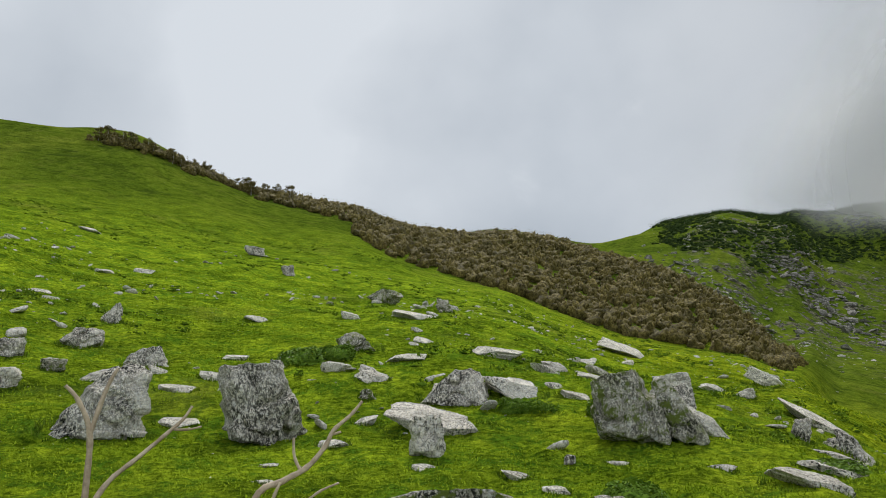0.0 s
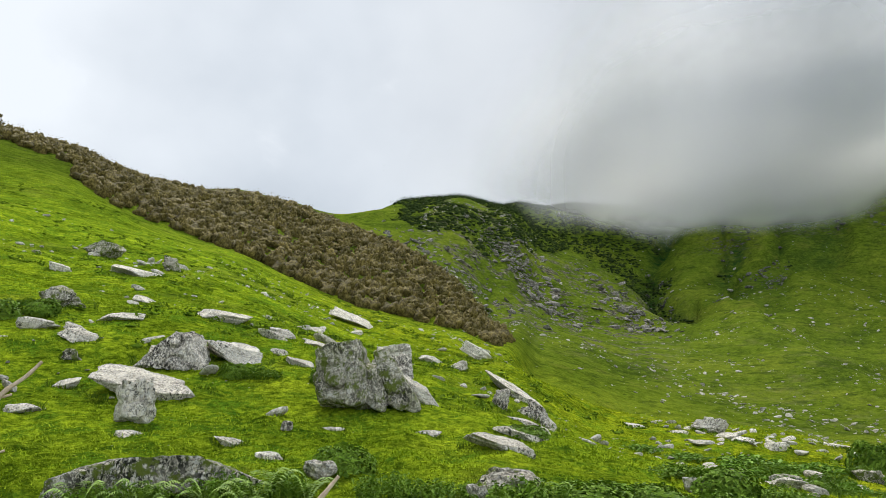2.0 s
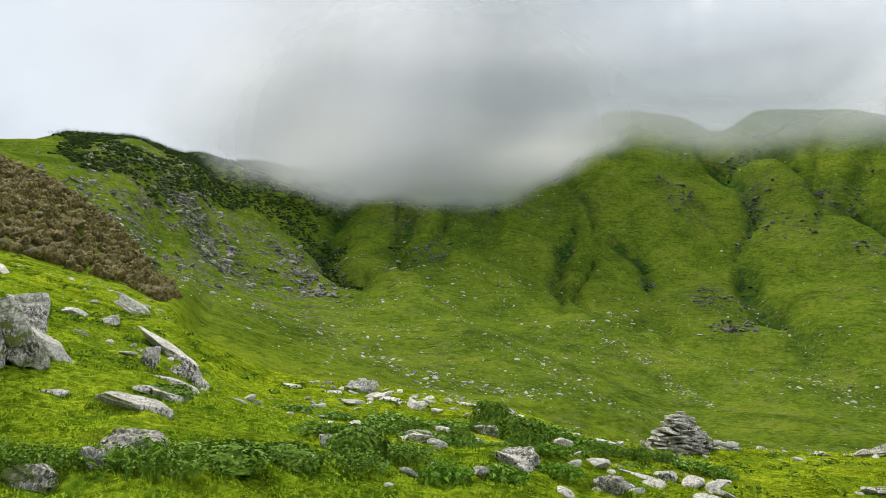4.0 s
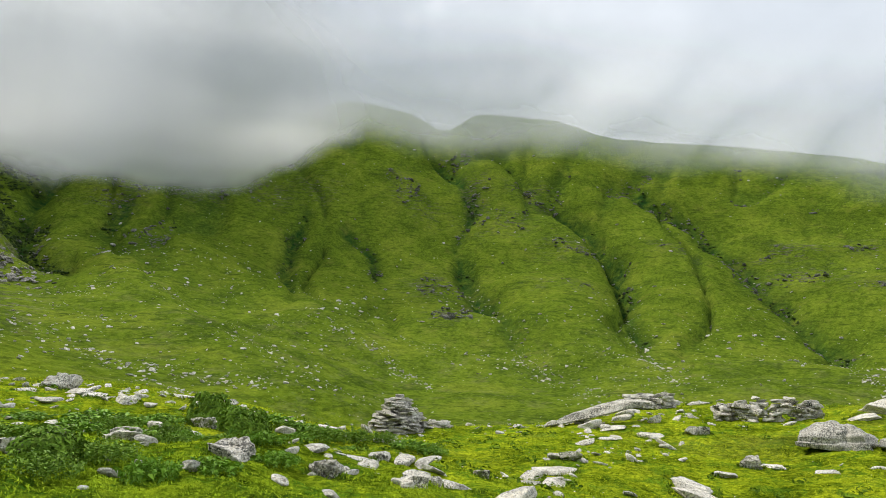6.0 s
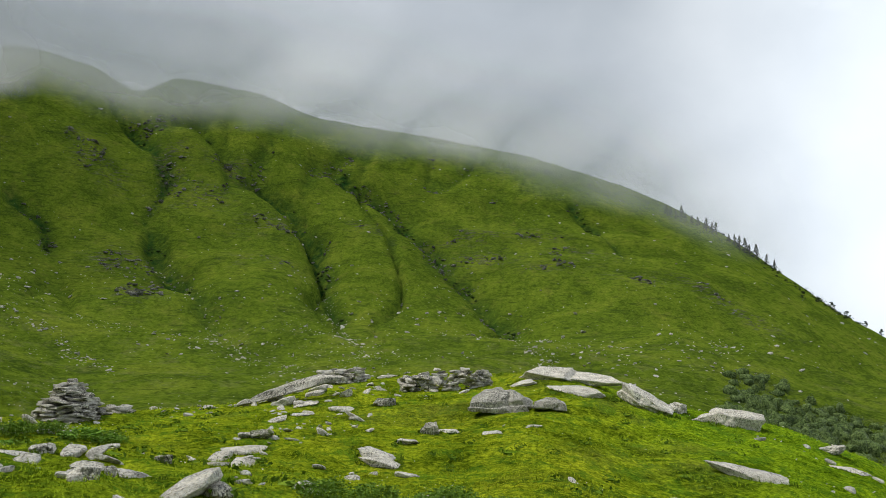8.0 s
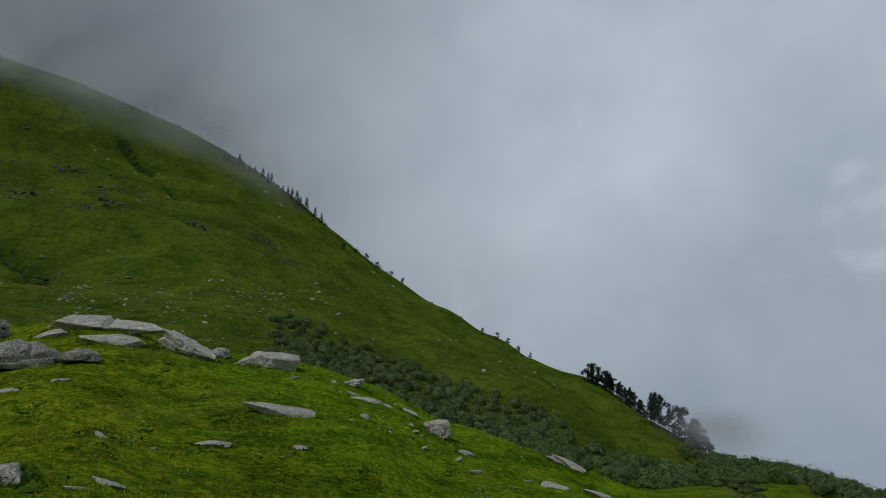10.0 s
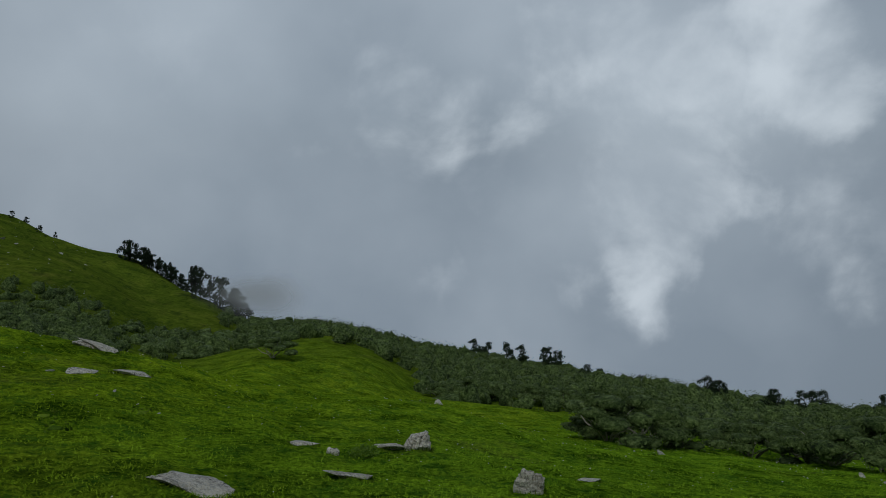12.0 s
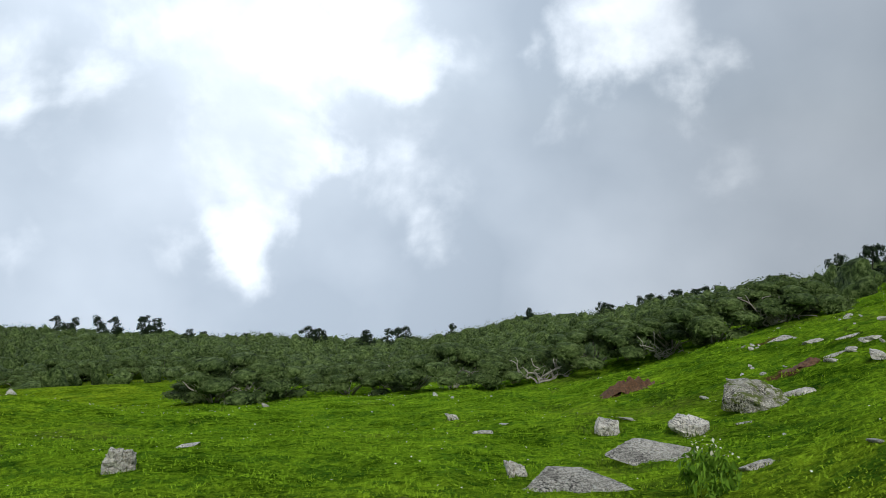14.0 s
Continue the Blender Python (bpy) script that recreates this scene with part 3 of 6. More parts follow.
def mesh_from(name, verts, faces, mat, smooth=False):
    """A mesh from numpy arrays: verts n x 3, faces k x 3 or k x 4."""
    me = bpy.data.meshes.new(name)
    k = faces.shape[1]
    me.vertices.add(len(verts))
    me.vertices.foreach_set("co", np.ascontiguousarray(verts, np.float32).ravel())
    me.loops.add(faces.size)
    me.loops.foreach_set("vertex_index", np.ascontiguousarray(faces, np.int32).ravel())
    me.polygons.add(len(faces))
    me.polygons.foreach_set("loop_start", np.arange(0, faces.size, k, dtype=np.int32))
    me.polygons.foreach_set("use_smooth", np.full(len(faces), smooth))
    me.update(calc_edges=True)
    me.materials.append(mat)
    return me


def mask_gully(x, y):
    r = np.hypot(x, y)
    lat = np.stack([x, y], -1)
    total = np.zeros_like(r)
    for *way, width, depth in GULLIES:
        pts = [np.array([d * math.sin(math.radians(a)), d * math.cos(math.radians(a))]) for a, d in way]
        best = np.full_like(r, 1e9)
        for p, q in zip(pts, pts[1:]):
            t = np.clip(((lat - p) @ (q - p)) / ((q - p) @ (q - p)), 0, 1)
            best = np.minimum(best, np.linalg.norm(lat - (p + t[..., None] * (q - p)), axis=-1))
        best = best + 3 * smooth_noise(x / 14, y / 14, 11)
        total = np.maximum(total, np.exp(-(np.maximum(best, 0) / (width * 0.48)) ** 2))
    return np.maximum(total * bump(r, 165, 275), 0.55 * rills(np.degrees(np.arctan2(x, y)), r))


def blob(x, y, cx, cy, rx, ry, turn=0.0):
    c, s = math.cos(turn), math.sin(turn)
    u, v = ((x - cx) * c + (y - cy) * s) / rx, (-(x - cx) * s + (y - cy) * c) / ry
    return np.exp(-(u * u + v * v))


def mud_mask(x, y, spots=None):
    w = 0.40 * smooth_noise(x / 0.7, y / 0.7, 21) + 0.35 * smooth_noise(x / 0.22, y / 0.22, 22)
    total = np.zeros_like(x)
    for cx, cy, rx, ry in (MUD if spots is None else spots):
        total = np.maximum(total, blob(x, y, cx, cy, rx, ry))
    return np.clip(total + w * (total > 0.15), 0, 1)


MUD = [(0.4, -8.6, 1.7, 0.55)]
SOIL = [(-9.9, -24.0, 1.1, 0.9), (-13.2, -19.4, 0.9, 0.6), (-16.5, -26.5, 0.9, 0.6)]


def make_ground():
    turns = np.radians(np.concatenate([np.arange(-40, 232, 0.34), np.arange(232, 320, 2.0)]))
    rings = np.concatenate([[0.0], np.geomspace(0.6, 90, 250), np.arange(92, 480, 2.7), np.geomspace(485, 5200, 20)])
    a, r = np.meshgrid(turns, rings[1:])
    x, y = r * np.sin(a), r * np.cos(a)
    z = height(x, y)
    n, k = len(turns), len(rings) - 1
    verts = np.concatenate([[[0, 0, 0.0]], np.stack([x, y, z], -1).reshape(-1, 3)])
    verts[0, 2] = float(height(np.array([0.01]), np.array([0.01]))[0])
    i, j = np.meshgrid(np.arange(k - 1), np.arange(n), indexing="ij")
    j2 = (j + 1) % n
    quads = 1 + np.stack([i * n + j, (i + 1) * n + j, (i + 1) * n + j2, i * n + j2], -1).reshape(-1, 4)
    fan = np.arange(0, n, 2)
    quads = np.concatenate([quads, np.stack([0 * fan, 1 + fan, 1 + (fan + 1) % n, 1 + (fan + 2) % n], -1)])
    me = mesh_from("ground", verts, quads[:, ::-1].copy(), TURF, True)
    vx, vy = verts[:, 0], verts[:, 1]
    vr, vb = np.hypot(vx, vy), np.degrees(np.arctan2(vx, vy)) % 360
    masks = {
        "far": bump(vr, 55, 130),
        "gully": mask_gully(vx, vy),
        "scree": np.clip(bump(vr, 130, 170) * bump(vb, 17, 22) * (1 - bump(vb, 33, 40)) * (1 - bump(vr, 250, 310)) * 1.1
                         + 0.14 * bump(vr, 75, 120) * (1 - bump(vr, 170, 240)) * bump(vb, 36, 44) * (1 - bump(vb, 120, 128)), 0, 1),
        "outcrop": outcrop_mask(vx, vy),
        "mud": mud_mask(vx, vy),
        "soil": mud_mask(vx, vy, SOIL),
    }
    for key, v in masks.items():
        me.attributes.new(key, "FLOAT", "POINT").data.foreach_set("value", np.ascontiguousarray(v, np.float32))
    ob = new("ground", me)
    return tagged(ob, "lush green alpine turf slope with humps, gullies and scree", "ground", kind="structure")


ground = make_ground()


# ---- rocks: place, width, depth, height, turn, lean ----
BOULDERS_UPHILL_A = [
    (-2.7, 23.7, 1.53, 1.15, 0.72, 7, 8),
    (6.4, 20.8, 1.02, 0.77, 0.56, 343, 0),
    (5.1, 16.5, 1.02, 0.76, 0.72, 343, 8),
    (10.8, 26.8, 0.79, 0.59, 0.35, 338, 0),
    (7.4, 15.6, 0.42, 0.32, 0.50, 335, 0),
    (1.9, 11.3, 0.19, 0.14, 0.14, 351, 0),
    (-4.1, 52.1, 2.48, 1.86, 1.04, 4, 0),
    (0.1, 40.3, 0.93, 0.70, 0.74, 360, 0),
    (-11.2, 23.0, 1.26, 0.95, 0.66, 26, 0),
    (-11.4, 19.5, 0.78, 0.58, 0.52, 30, 0),
    (-9.7, 18.6, 0.61, 0.45, 0.35, 27, 0),
    (-8.4, 21.1, 1.20, 0.90, 0.55, 22, -10),
    (-5.8, 18.8, 0.60, 0.45, 0.27, 17, 0),
]
BOULDERS_UPHILL_B = [
    (-18.8, 71.9, 1.97, 1.48, 0.93, 15, 0),
    (-12.8, 59.9, 1.14, 0.86, 0.86, 12, 0),
    (-4.5, 20.3, 0.48, 0.36, 0.32, 13, 0),
    (-1.7, 17.0, 0.36, 0.27, 0.23, 6, 0),
    (-9.0, 15.5, 0.54, 0.41, 0.41, 30, 0),
    (1.7, 7.7, 0.35, 0.26, 0.20, 348, 0),
    (3.3, 6.8, 0.51, 0.38, 0.20, 334, 0),
]
PEAKS_UPHILL = [
    (-5.9, 13.0, 1.76, 1.20, 1.26, 45, 0),
    (0.3, 16.6, 1.49, 1.12, 0.79, 359, 6),
    (9.0, 16.9, 1.01, 0.76, 0.70, 332, 0),
    (-12.0, 26.7, 0.67, 0.51, 0.85, 24, 15),
]
SLABS_UPHILL_A = [
    (-1.0, 20.4, 1.16, 0.87, 0.15, 3, 6),
    (-1.7, 18.0, 0.85, 0.64, 0.14, 355, 10),
    (1.6, 16.8, 1.45, 1.09, 0.35, 354, 14),
    (-0.1, 14.4, 2.02, 1.52, 0.34, 0, 8),
    (-0.2, 10.7, 0.47, 0.35, 0.05, 1, 0),
    (1.6, 22.3, 1.77, 1.32, 0.23, 356, -3),
    (4.6, 13.4, 1.60, 0.70, 0.29, 341, 17),
    (4.3, 20.7, 1.12, 0.84, 0.14, 348, 0),
    (3.0, 16.8, 0.71, 0.53, 0.12, 350, 8),
    (3.3, 21.6, 0.99, 0.74, 0.22, 351, 10),
    (12.7, 51.9, 4.02, 3.02, 0.54, 346, 9),
    (10.4, 28.5, 1.42, 1.07, 0.29, 340, 6),
    (15.7, 36.0, 2.24, 0.80, 0.52, 336, 24),
]
SLABS_UPHILL_B = [
    (10.7, 21.9, 2.18, 1.64, 0.25, 334, 5),
    (4.4, 9.2, 0.99, 0.80, 0.14, 335, 10),
    (5.5, 10.8, 0.91, 0.68, 0.09, 333, 0),
    (7.4, 14.2, 1.09, 0.81, 0.11, 332, 0),
    (3.9, 10.7, 0.43, 0.32, 0.05, 340, 0),
    (2.6, 11.3, 0.35, 0.27, 0.04, 347, 0),
    (1.0, 10.4, 0.40, 0.30, 0.08, 355, 10),
    (1.4, 9.4, 0.35, 0.26, 0.06, 351, 0),
    (-1.4, 36.8, 2.38, 1.79, 0.30, 2, 5),
    (-4.7, 37.8, 1.22, 0.92, 0.31, 7, 15),
    (-8.3, 18.5, 1.53, 1.14, 0.19, 24, 0),
    (-6.1, 17.2, 0.90, 0.67, 0.14, 19, 0),
    (-6.3, 22.6, 0.89, 0.67, 0.16, 15, 0),
]
SLABS_UPHILL_C = [
    (-8.5, 33.7, 1.20, 0.90, 0.18, 14, 8),
    (-21.7, 46.5, 1.35, 1.01, 0.21, 25, 0),
    (-20.8, 50.4, 1.52, 1.14, 0.27, 22, 0),
    (-1.5, 15.0, 0.57, 0.43, 0.12, 6, -12),
    (-5.0, 14.5, 0.87, 0.65, 0.10, 19, 0),
    (-1.8, 12.7, 0.54, 0.40, 0.09, 8, 0),
    (-2.2, 9.7, 0.36, 0.27, 0.05, 13, 0),
    (-2.5, 11.1, 0.29, 0.22, 0.05, 13, 0),
    (-18.9, 34.1, 1.35, 1.01, 0.16, 29, 0),
    (-31.9, 64.7, 2.03, 1.52, 0.25, 26, 0),
    (0.1, 17.3, 0.66, 0.49, 0.07, 360, 0),
]
BOULDERS_SHELF_A = [
    (3.3, 6.6, 0.62, 0.47, 0.24, 333, 0),
    (6.2, 7.5, 0.33, 0.24, 0.22, 320, 0),
    (7.2, 8.1, 0.45, 0.34, 0.21, 318, 0),
    (10.0, 9.9, 0.62, 0.46, 0.21, 315, 0),
    (2.3, 6.1, 0.41, 0.31, 0.19, 339, 0),
    (2.8, 6.2, 0.23, 0.17, 0.17, 336, 0),
    (20.3, 24.0, 1.38, 1.03, 0.67, 320, 0),
    (17.6, 14.8, 0.77, 0.58, 0.31, 310, 0),
    (9.5, 5.5, 0.48, 0.36, 0.25, 300, 0),
    (12.3, 6.2, 0.35, 0.27, 0.15, 297, 0),
    (8.8, 6.6, 0.68, 0.51, 0.26, 307, 0),
    (17.7, 14.9, 0.74, 0.55, 0.32, 310, 0),
    (20.0, 13.7, 0.66, 0.50, 0.26, 304, 0),
]
BOULDERS_SHELF_B = [
    (13.0, 13.0, 0.77, 0.57, 0.33, 315, 0),
    (10.0, 4.3, 0.28, 0.21, 0.21, 293, 0),
    (10.6, 4.3, 0.17, 0.13, 0.16, 292, 0),
]
SLABS_SHELF = [
    (1.8, 8.0, 0.41, 0.30, 0.08, 348, 0),
    (20.3, 22.2, 0.73, 0.55, 0.10, 318, 0),
    (17.9, 22.9, 0.75, 0.56, 0.10, 322, 0),
    (23.8, 21.3, 0.87, 0.65, 0.10, 312, 0),
    (8.5, 6.4, 0.64, 0.48, 0.12, 307, 8),
    (17.5, 24.9, 0.92, 0.69, 0.09, 325, 0),
    (11.8, 6.4, 0.69, 0.51, 0.07, 298, 0),
    (25.4, 15.5, 1.02, 0.76, 0.12, 301, 0),
    (18.8, 20.6, 0.85, 0.63, 0.13, 318, 0),
    (23.4, 21.1, 0.81, 0.61, 0.10, 312, 0),
    (11.2, 4.2, 0.76, 0.57, 0.10, 290, 6),
]
BOULDERS_MEADOW = [
    (35.3, 2.8, 1.13, 0.84, 0.38, 275, 0),
    (28.9, 0.5, 0.79, 0.59, 0.48, 271, 0),
    (25.8, 6.1, 0.80, 0.60, 0.32, 283, 0),
    (13.0, 4.5, 0.31, 0.23, 0.13, 289, 0),
    (38.5, -11.7, 1.03, 0.77, 0.55, 253, 0),
    (33.1, -16.7, 1.06, 0.80, 0.39, 243, 0),
    (26.6, -17.4, 1.21, 0.91, 0.68, 237, 0),
    (13.2, -1.0, 0.75, 0.56, 0.26, 266, 0),
]
LEDGES_MEADOW = [
    (39.6, -5.4, 3.12, 2.40, 0.42, 262, 2),
    (39.6, -7.5, 3.75, 2.40, 0.43, 253, 3),
    (35.7, -6.2, 2.81, 1.90, 0.26, 260, 4),
    (35.7, -9.4, 2.75, 2.00, 0.70, 255, 30),
    (36.1, -13.3, 3.23, 1.60, 0.65, 250, 8),
    (25.1, -9.9, 2.75, 0.90, 0.24, 248, 12),
]
SLABS_MEADOW_A = [
    (36.1, 6.7, 1.25, 0.94, 0.12, 281, 0),
    (32.0, 6.1, 0.84, 0.63, 0.09, 281, 0),
    (27.2, 4.2, 0.75, 0.56, 0.19, 279, 20),
    (29.2, -0.2, 0.99, 0.74, 0.12, 270, 0),
    (26.6, 1.2, 0.77, 0.58, 0.13, 273, 0),
    (23.7, 1.9, 1.33, 1.00, 0.24, 275, 14),
    (24.1, 6.2, 1.46, 1.10, 0.17, 284, 0),
    (17.8, 5.1, 0.56, 0.42, 0.09, 286, 0),
    (34.8, 4.7, 1.33, 0.99, 0.13, 278, 0),
    (49.4, 3.9, 1.50, 1.12, 0.17, 275, 0),
    (38.4, -3.9, 1.45, 1.09, 0.16, 264, 0),
    (30.0, -15.8, 1.53, 1.15, 0.15, 242, 0),
    (29.8, -17.9, 0.79, 0.59, 0.17, 239, 0),
]
SLABS_MEADOW_B = [
    (23.9, -17.0, 0.81, 0.61, 0.14, 235, 10),
    (20.8, -6.4, 1.02, 0.76, 0.10, 253, 0),
    (20.9, -9.0, 0.59, 0.44, 0.09, 247, 0),
    (13.7, -2.7, 0.63, 0.47, 0.07, 259, 0),
    (12.8, -2.1, 0.39, 0.30, 0.04, 261, 0),
    (24.3, 2.0, 1.38, 1.04, 0.22, 275, 12),
    (16.1, -0.0, 0.76, 0.57, 0.08, 270, 0),
    (24.7, -22.9, 1.67, 1.25, 0.19, 227, 8),
    (28.1, -1.8, 0.77, 0.57, 0.08, 266, 0),
    (28.7, -3.4, 0.66, 0.49, 0.08, 263, 0),
]
BOULDERS_DOWNHILL = [
    (3.3, -12.3, 0.54, 0.40, 0.44, 195, 0),
    (6.9, -15.8, 0.62, 0.47, 0.38, 203, 0),
    (6.5, -6.7, 0.26, 0.20, 0.17, 224, 0),
    (4.8, -7.6, 0.50, 0.38, 0.21, 212, 0),
    (5.1, -8.6, 0.22, 0.17, 0.10, 211, 0),
    (4.9, -9.1, 0.37, 0.28, 0.16, 208, 0),
    (8.1, -14.0, 0.28, 0.21, 0.15, 210, 0),
    (-2.9, -11.5, 0.39, 0.29, 0.26, 166, 0),
    (-6.6, -17.0, 0.66, 0.49, 0.34, 159, 0),
    (-8.2, -16.0, 1.00, 0.75, 0.39, 153, 12),
    (-3.6, -22.0, 0.42, 0.32, 0.23, 171, 0),
    (-13.8, -17.2, 0.50, 0.38, 0.20, 141, 0),
]
LEDGES_DOWNHILL = [
    (-3.6, -10.3, 1.67, 1.15, 0.08, 151, 0),
    (-5.9, -12.8, 1.91, 1.20, 0.10, 163, 0),
]
SLABS_DOWNHILL_A = [
    (7.5, -15.6, 0.88, 0.66, 0.12, 206, -4),
    (6.3, -11.5, 0.87, 0.65, 0.09, 209, -3),
    (7.5, -9.0, 1.28, 0.96, 0.13, 220, 0),
    (4.5, -9.8, 0.31, 0.23, 0.06, 205, -14),
    (9.1, -14.4, 0.66, 0.50, 0.10, 212, 0),
    (3.0, -16.1, 0.52, 0.39, 0.05, 191, 0),
    (24.8, -23.0, 1.94, 1.20, 0.12, 227, 0),
    (20.5, -20.6, 1.34, 0.90, 0.09, 225, 0),
    (21.0, -18.9, 1.08, 0.90, 0.09, 228, 0),
    (-7.6, -18.3, 0.53, 0.40, 0.05, 157, 0),
    (-11.6, -17.1, 0.95, 0.71, 0.13, 146, 0),
    (-6.0, -9.9, 0.53, 0.40, 0.07, 149, 0),
    (-9.3, -15.6, 0.42, 0.32, 0.05, 149, 0),
]
SLABS_DOWNHILL_B = [
    (-4.7, -19.9, 0.32, 0.24, 0.04, 167, 0),
    (-16.5, -25.5, 0.98, 0.73, 0.10, 147, 0),
    (-15.9, -22.8, 0.72, 0.54, 0.09, 145, 0),
    (-3.8, -18.3, 0.59, 0.44, 0.06, 168, 0),
    (-15.7, -20.9, 0.71, 0.54, 0.08, 143, 0),
    (-14.0, -19.1, 0.65, 0.49, 0.07, 144, 0),
]
ALL_BOULDERS = BOULDERS_UPHILL_A + BOULDERS_UPHILL_B + BOULDERS_SHELF_A + BOULDERS_SHELF_B + BOULDERS_MEADOW + BOULDERS_DOWNHILL
ALL_PEAKS = PEAKS_UPHILL
ALL_LEDGES = LEDGES_MEADOW + LEDGES_DOWNHILL
ALL_SLABS = SLABS_UPHILL_A + SLABS_UPHILL_B + SLABS_UPHILL_C + SLABS_SHELF + SLABS_MEADOW_A + SLABS_MEADOW_B + SLABS_DOWNHILL_A + SLABS_DOWNHILL_B

# ---- rocks ----
def ball(level):
    bm = bmesh.new()
    bmesh.ops.create_icosphere(bm, subdivisions=level, radius=1.0)
    v = np.array([p.co[:] for p in bm.verts])
    f = np.array([[q.index for q in p.verts] for p in bm.faces])
    bm.free()
    return v, f


BALLS = {k: ball(k) for k in (1, 2, 3, 4, 5)}


def fuzz3(p, scale, seed):
    """Smooth 3D noise from three crossed planes of value noise."""
    q = p * scale
    return (smooth_noise(q[:, 0] + 0.37 * q[:, 2], q[:, 1] - 0.41 * q[:, 2], seed)
            + smooth_noise(q[:, 1] + 0.53 * q[:, 0] + 9.1, q[:, 2] + 3.3, seed + 1)
            + smooth_noise(q[:, 2] - 0.29 * q[:, 1] + 5.7, q[:, 0] + 7.9, seed + 2)) / 3


def block(n):
    """A cube's surface as a grid of n x n quads a side, welded."""
    bm = bmesh.new()
    bmesh.ops.create_cube(bm, size=2.0)
    bmesh.ops.subdivide_edges(bm, edges=bm.edges[:], cuts=n - 1, use_grid_fill=True)
    bmesh.ops.triangulate(bm, faces=bm.faces[:])
    v = np.array([p.co[:] for p in bm.verts])
    f = np.array([[q.index for q in p.verts] for p in bm.faces])
    bm.free()
    return v, f


BLOCKS = {3: block(6), 4: block(12), 5: block(24)}


def rock_points(rng, size, level, flat, taper=0.16, cuts=()):
    """Broken rock: the space inside many splitting planes, with chipped edges, cracks and thin beds."""
    v, f = BLOCKS[level]
    way = v / np.linalg.norm(v, axis=1)[:, None]
    planes = []
    if flat:
        # nearly parallel faces over an uneven polygon
        planes += [(rng.normal(0, 0.05), rng.normal(0, 0.05), 1.0, 0.9), (rng.normal(0, 0.28), rng.normal(0, 0.28), 1.0, 0.95), (0.0, 0.0, -1.0, 1.0)]
        sides = int(rng.integers(5, 9))
        for k in range(sides):
            a = 6.2832 * (k + rng.uniform(-0.35, 0.35)) / sides
            planes.append((math.cos(a), math.sin(a), rng.normal(0.05, 0.35), rng.uniform(0.62, 1.0)))
    else:
        for axis in range(3):
            for sign in (-1, 1):
                n = rng.normal(0, 0.16, 3)
                n[axis] = sign
                planes.append((*n, 1.0))
        for _ in range(4 if cuts else 8):
            n = rng.normal(size=3)
            n /= np.linalg.norm(n)
            planes.append((*n, rng.uniform(1.2, 1.5) if cuts else rng.uniform(0.72, 1.1)))
        planes += list(cuts)
    reach = np.full(len(v), 1.8)
    for *n, at in planes:
        n = np.array(n) / np.linalg.norm(n)
        along = way @ n
        reach = np.minimum(reach, np.where(along > 0.02, at / np.maximum(along, 0.02), 9))
    p = way * reach[:, None]
    if not flat:
        p[:, :2] *= (1 - taper * p[:, 2:3])
        p[:, 0] += (0.0 if cuts else rng.normal(0, 0.16)) * p[:, 2]
    p = (p - (p.max(0) + p.min(0)) / 2) / ((p.max(0) - p.min(0)) / 2)
    p = p * np.array(size) / 2
    small = min(size)
    mean = (size[0] + size[1] + size[2]) / 3
    s = int(rng.integers(1000))
    out = p / np.linalg.norm(p, axis=1)[:, None]
    crag = np.abs(fuzz3(p, 3.2 / mean, s + 5))
    p = p + out * (0.07 * small * fuzz3(p, 1.7 / mean, s) - 0.14 * small * np.maximum(0.14 - crag, 0) / 0.14
                   + 0.085 * small * fuzz3(p, 6 / mean, s + 9) + 0.045 * small * fuzz3(p, 15 / mean, s + 19))[:, None]
    # beds of the gneiss break back by steps
    beds = np.floor(p[:, 2] / small * (6 if flat else 7) + 0.9 * fuzz3(p, 1.5 / mean, s + 31) + s)
    step = ((beds * 7919 % 13) / 13 - 0.5) * (0.15 if flat else 0.09)
    p[:, :2] *= (1 + step * min(1.0, small / max(size[0], 0.01) * 2.5))[:, None]
    return p, f


def make_rock(name, label, row, mat, flat, rng, sink=0.14, group="", taper=0.16, level_lie=False, cuts=()):
    x, y, w, d, h, turn, lean = row
    big = max(w, h)
    level = 5 if big > 1.25 and math.hypot(x, y) < (18 if flat else 45) else 4 if big > 0.4 else 3
    p, f = rock_points(rng, (w, d, h * (1 + sink)), level, flat, taper, cuts)
    ob = new(name, mesh_from(name, p, f, mat))
    ground_z = float(height(np.array([x]), np.array([y]))[0])
    tip = 9.0 if level_lie else 0.0
    if flat and not level_lie:
        # slabs lie on the slope
        e = 0.5
        hx = float(height(np.array([x + e]), np.array([y]))[0] - height(np.array([x - e]), np.array([y]))[0])
        hy = float(height(np.array([x]), np.array([y + e]))[0] - height(np.array([x]), np.array([y - e]))[0])
        up = Vector((-hx, -hy, 1)).normalized()
        base = Vector((0, 0, 1)).rotation_difference(up).to_matrix().to_4x4()
    else:
        base = Matrix.Identity(4)
    ob.matrix_world = Matrix.Translation((x, y, ground_z + h * (0.5 - sink))) @ base @ pose(0, 0, 0, tip, lean, turn)
    return tagged(ob, label, "rock", group)


rng = np.random.default_rng(7)
for row in ALL_BOULDERS:
    mat = (DARK_GNEISS, GNEISS, DARK_GNEISS, MOSSY_GNEISS)[int(rng.integers(4))] if row[1] > 0 else GNEISS
    make_rock("boulder", "weathered grey gneiss boulder with black lichen, half sunk in turf", row, mat, False, rng, group="boulders on the slope", taper=rng.uniform(-0.08, 0.2))
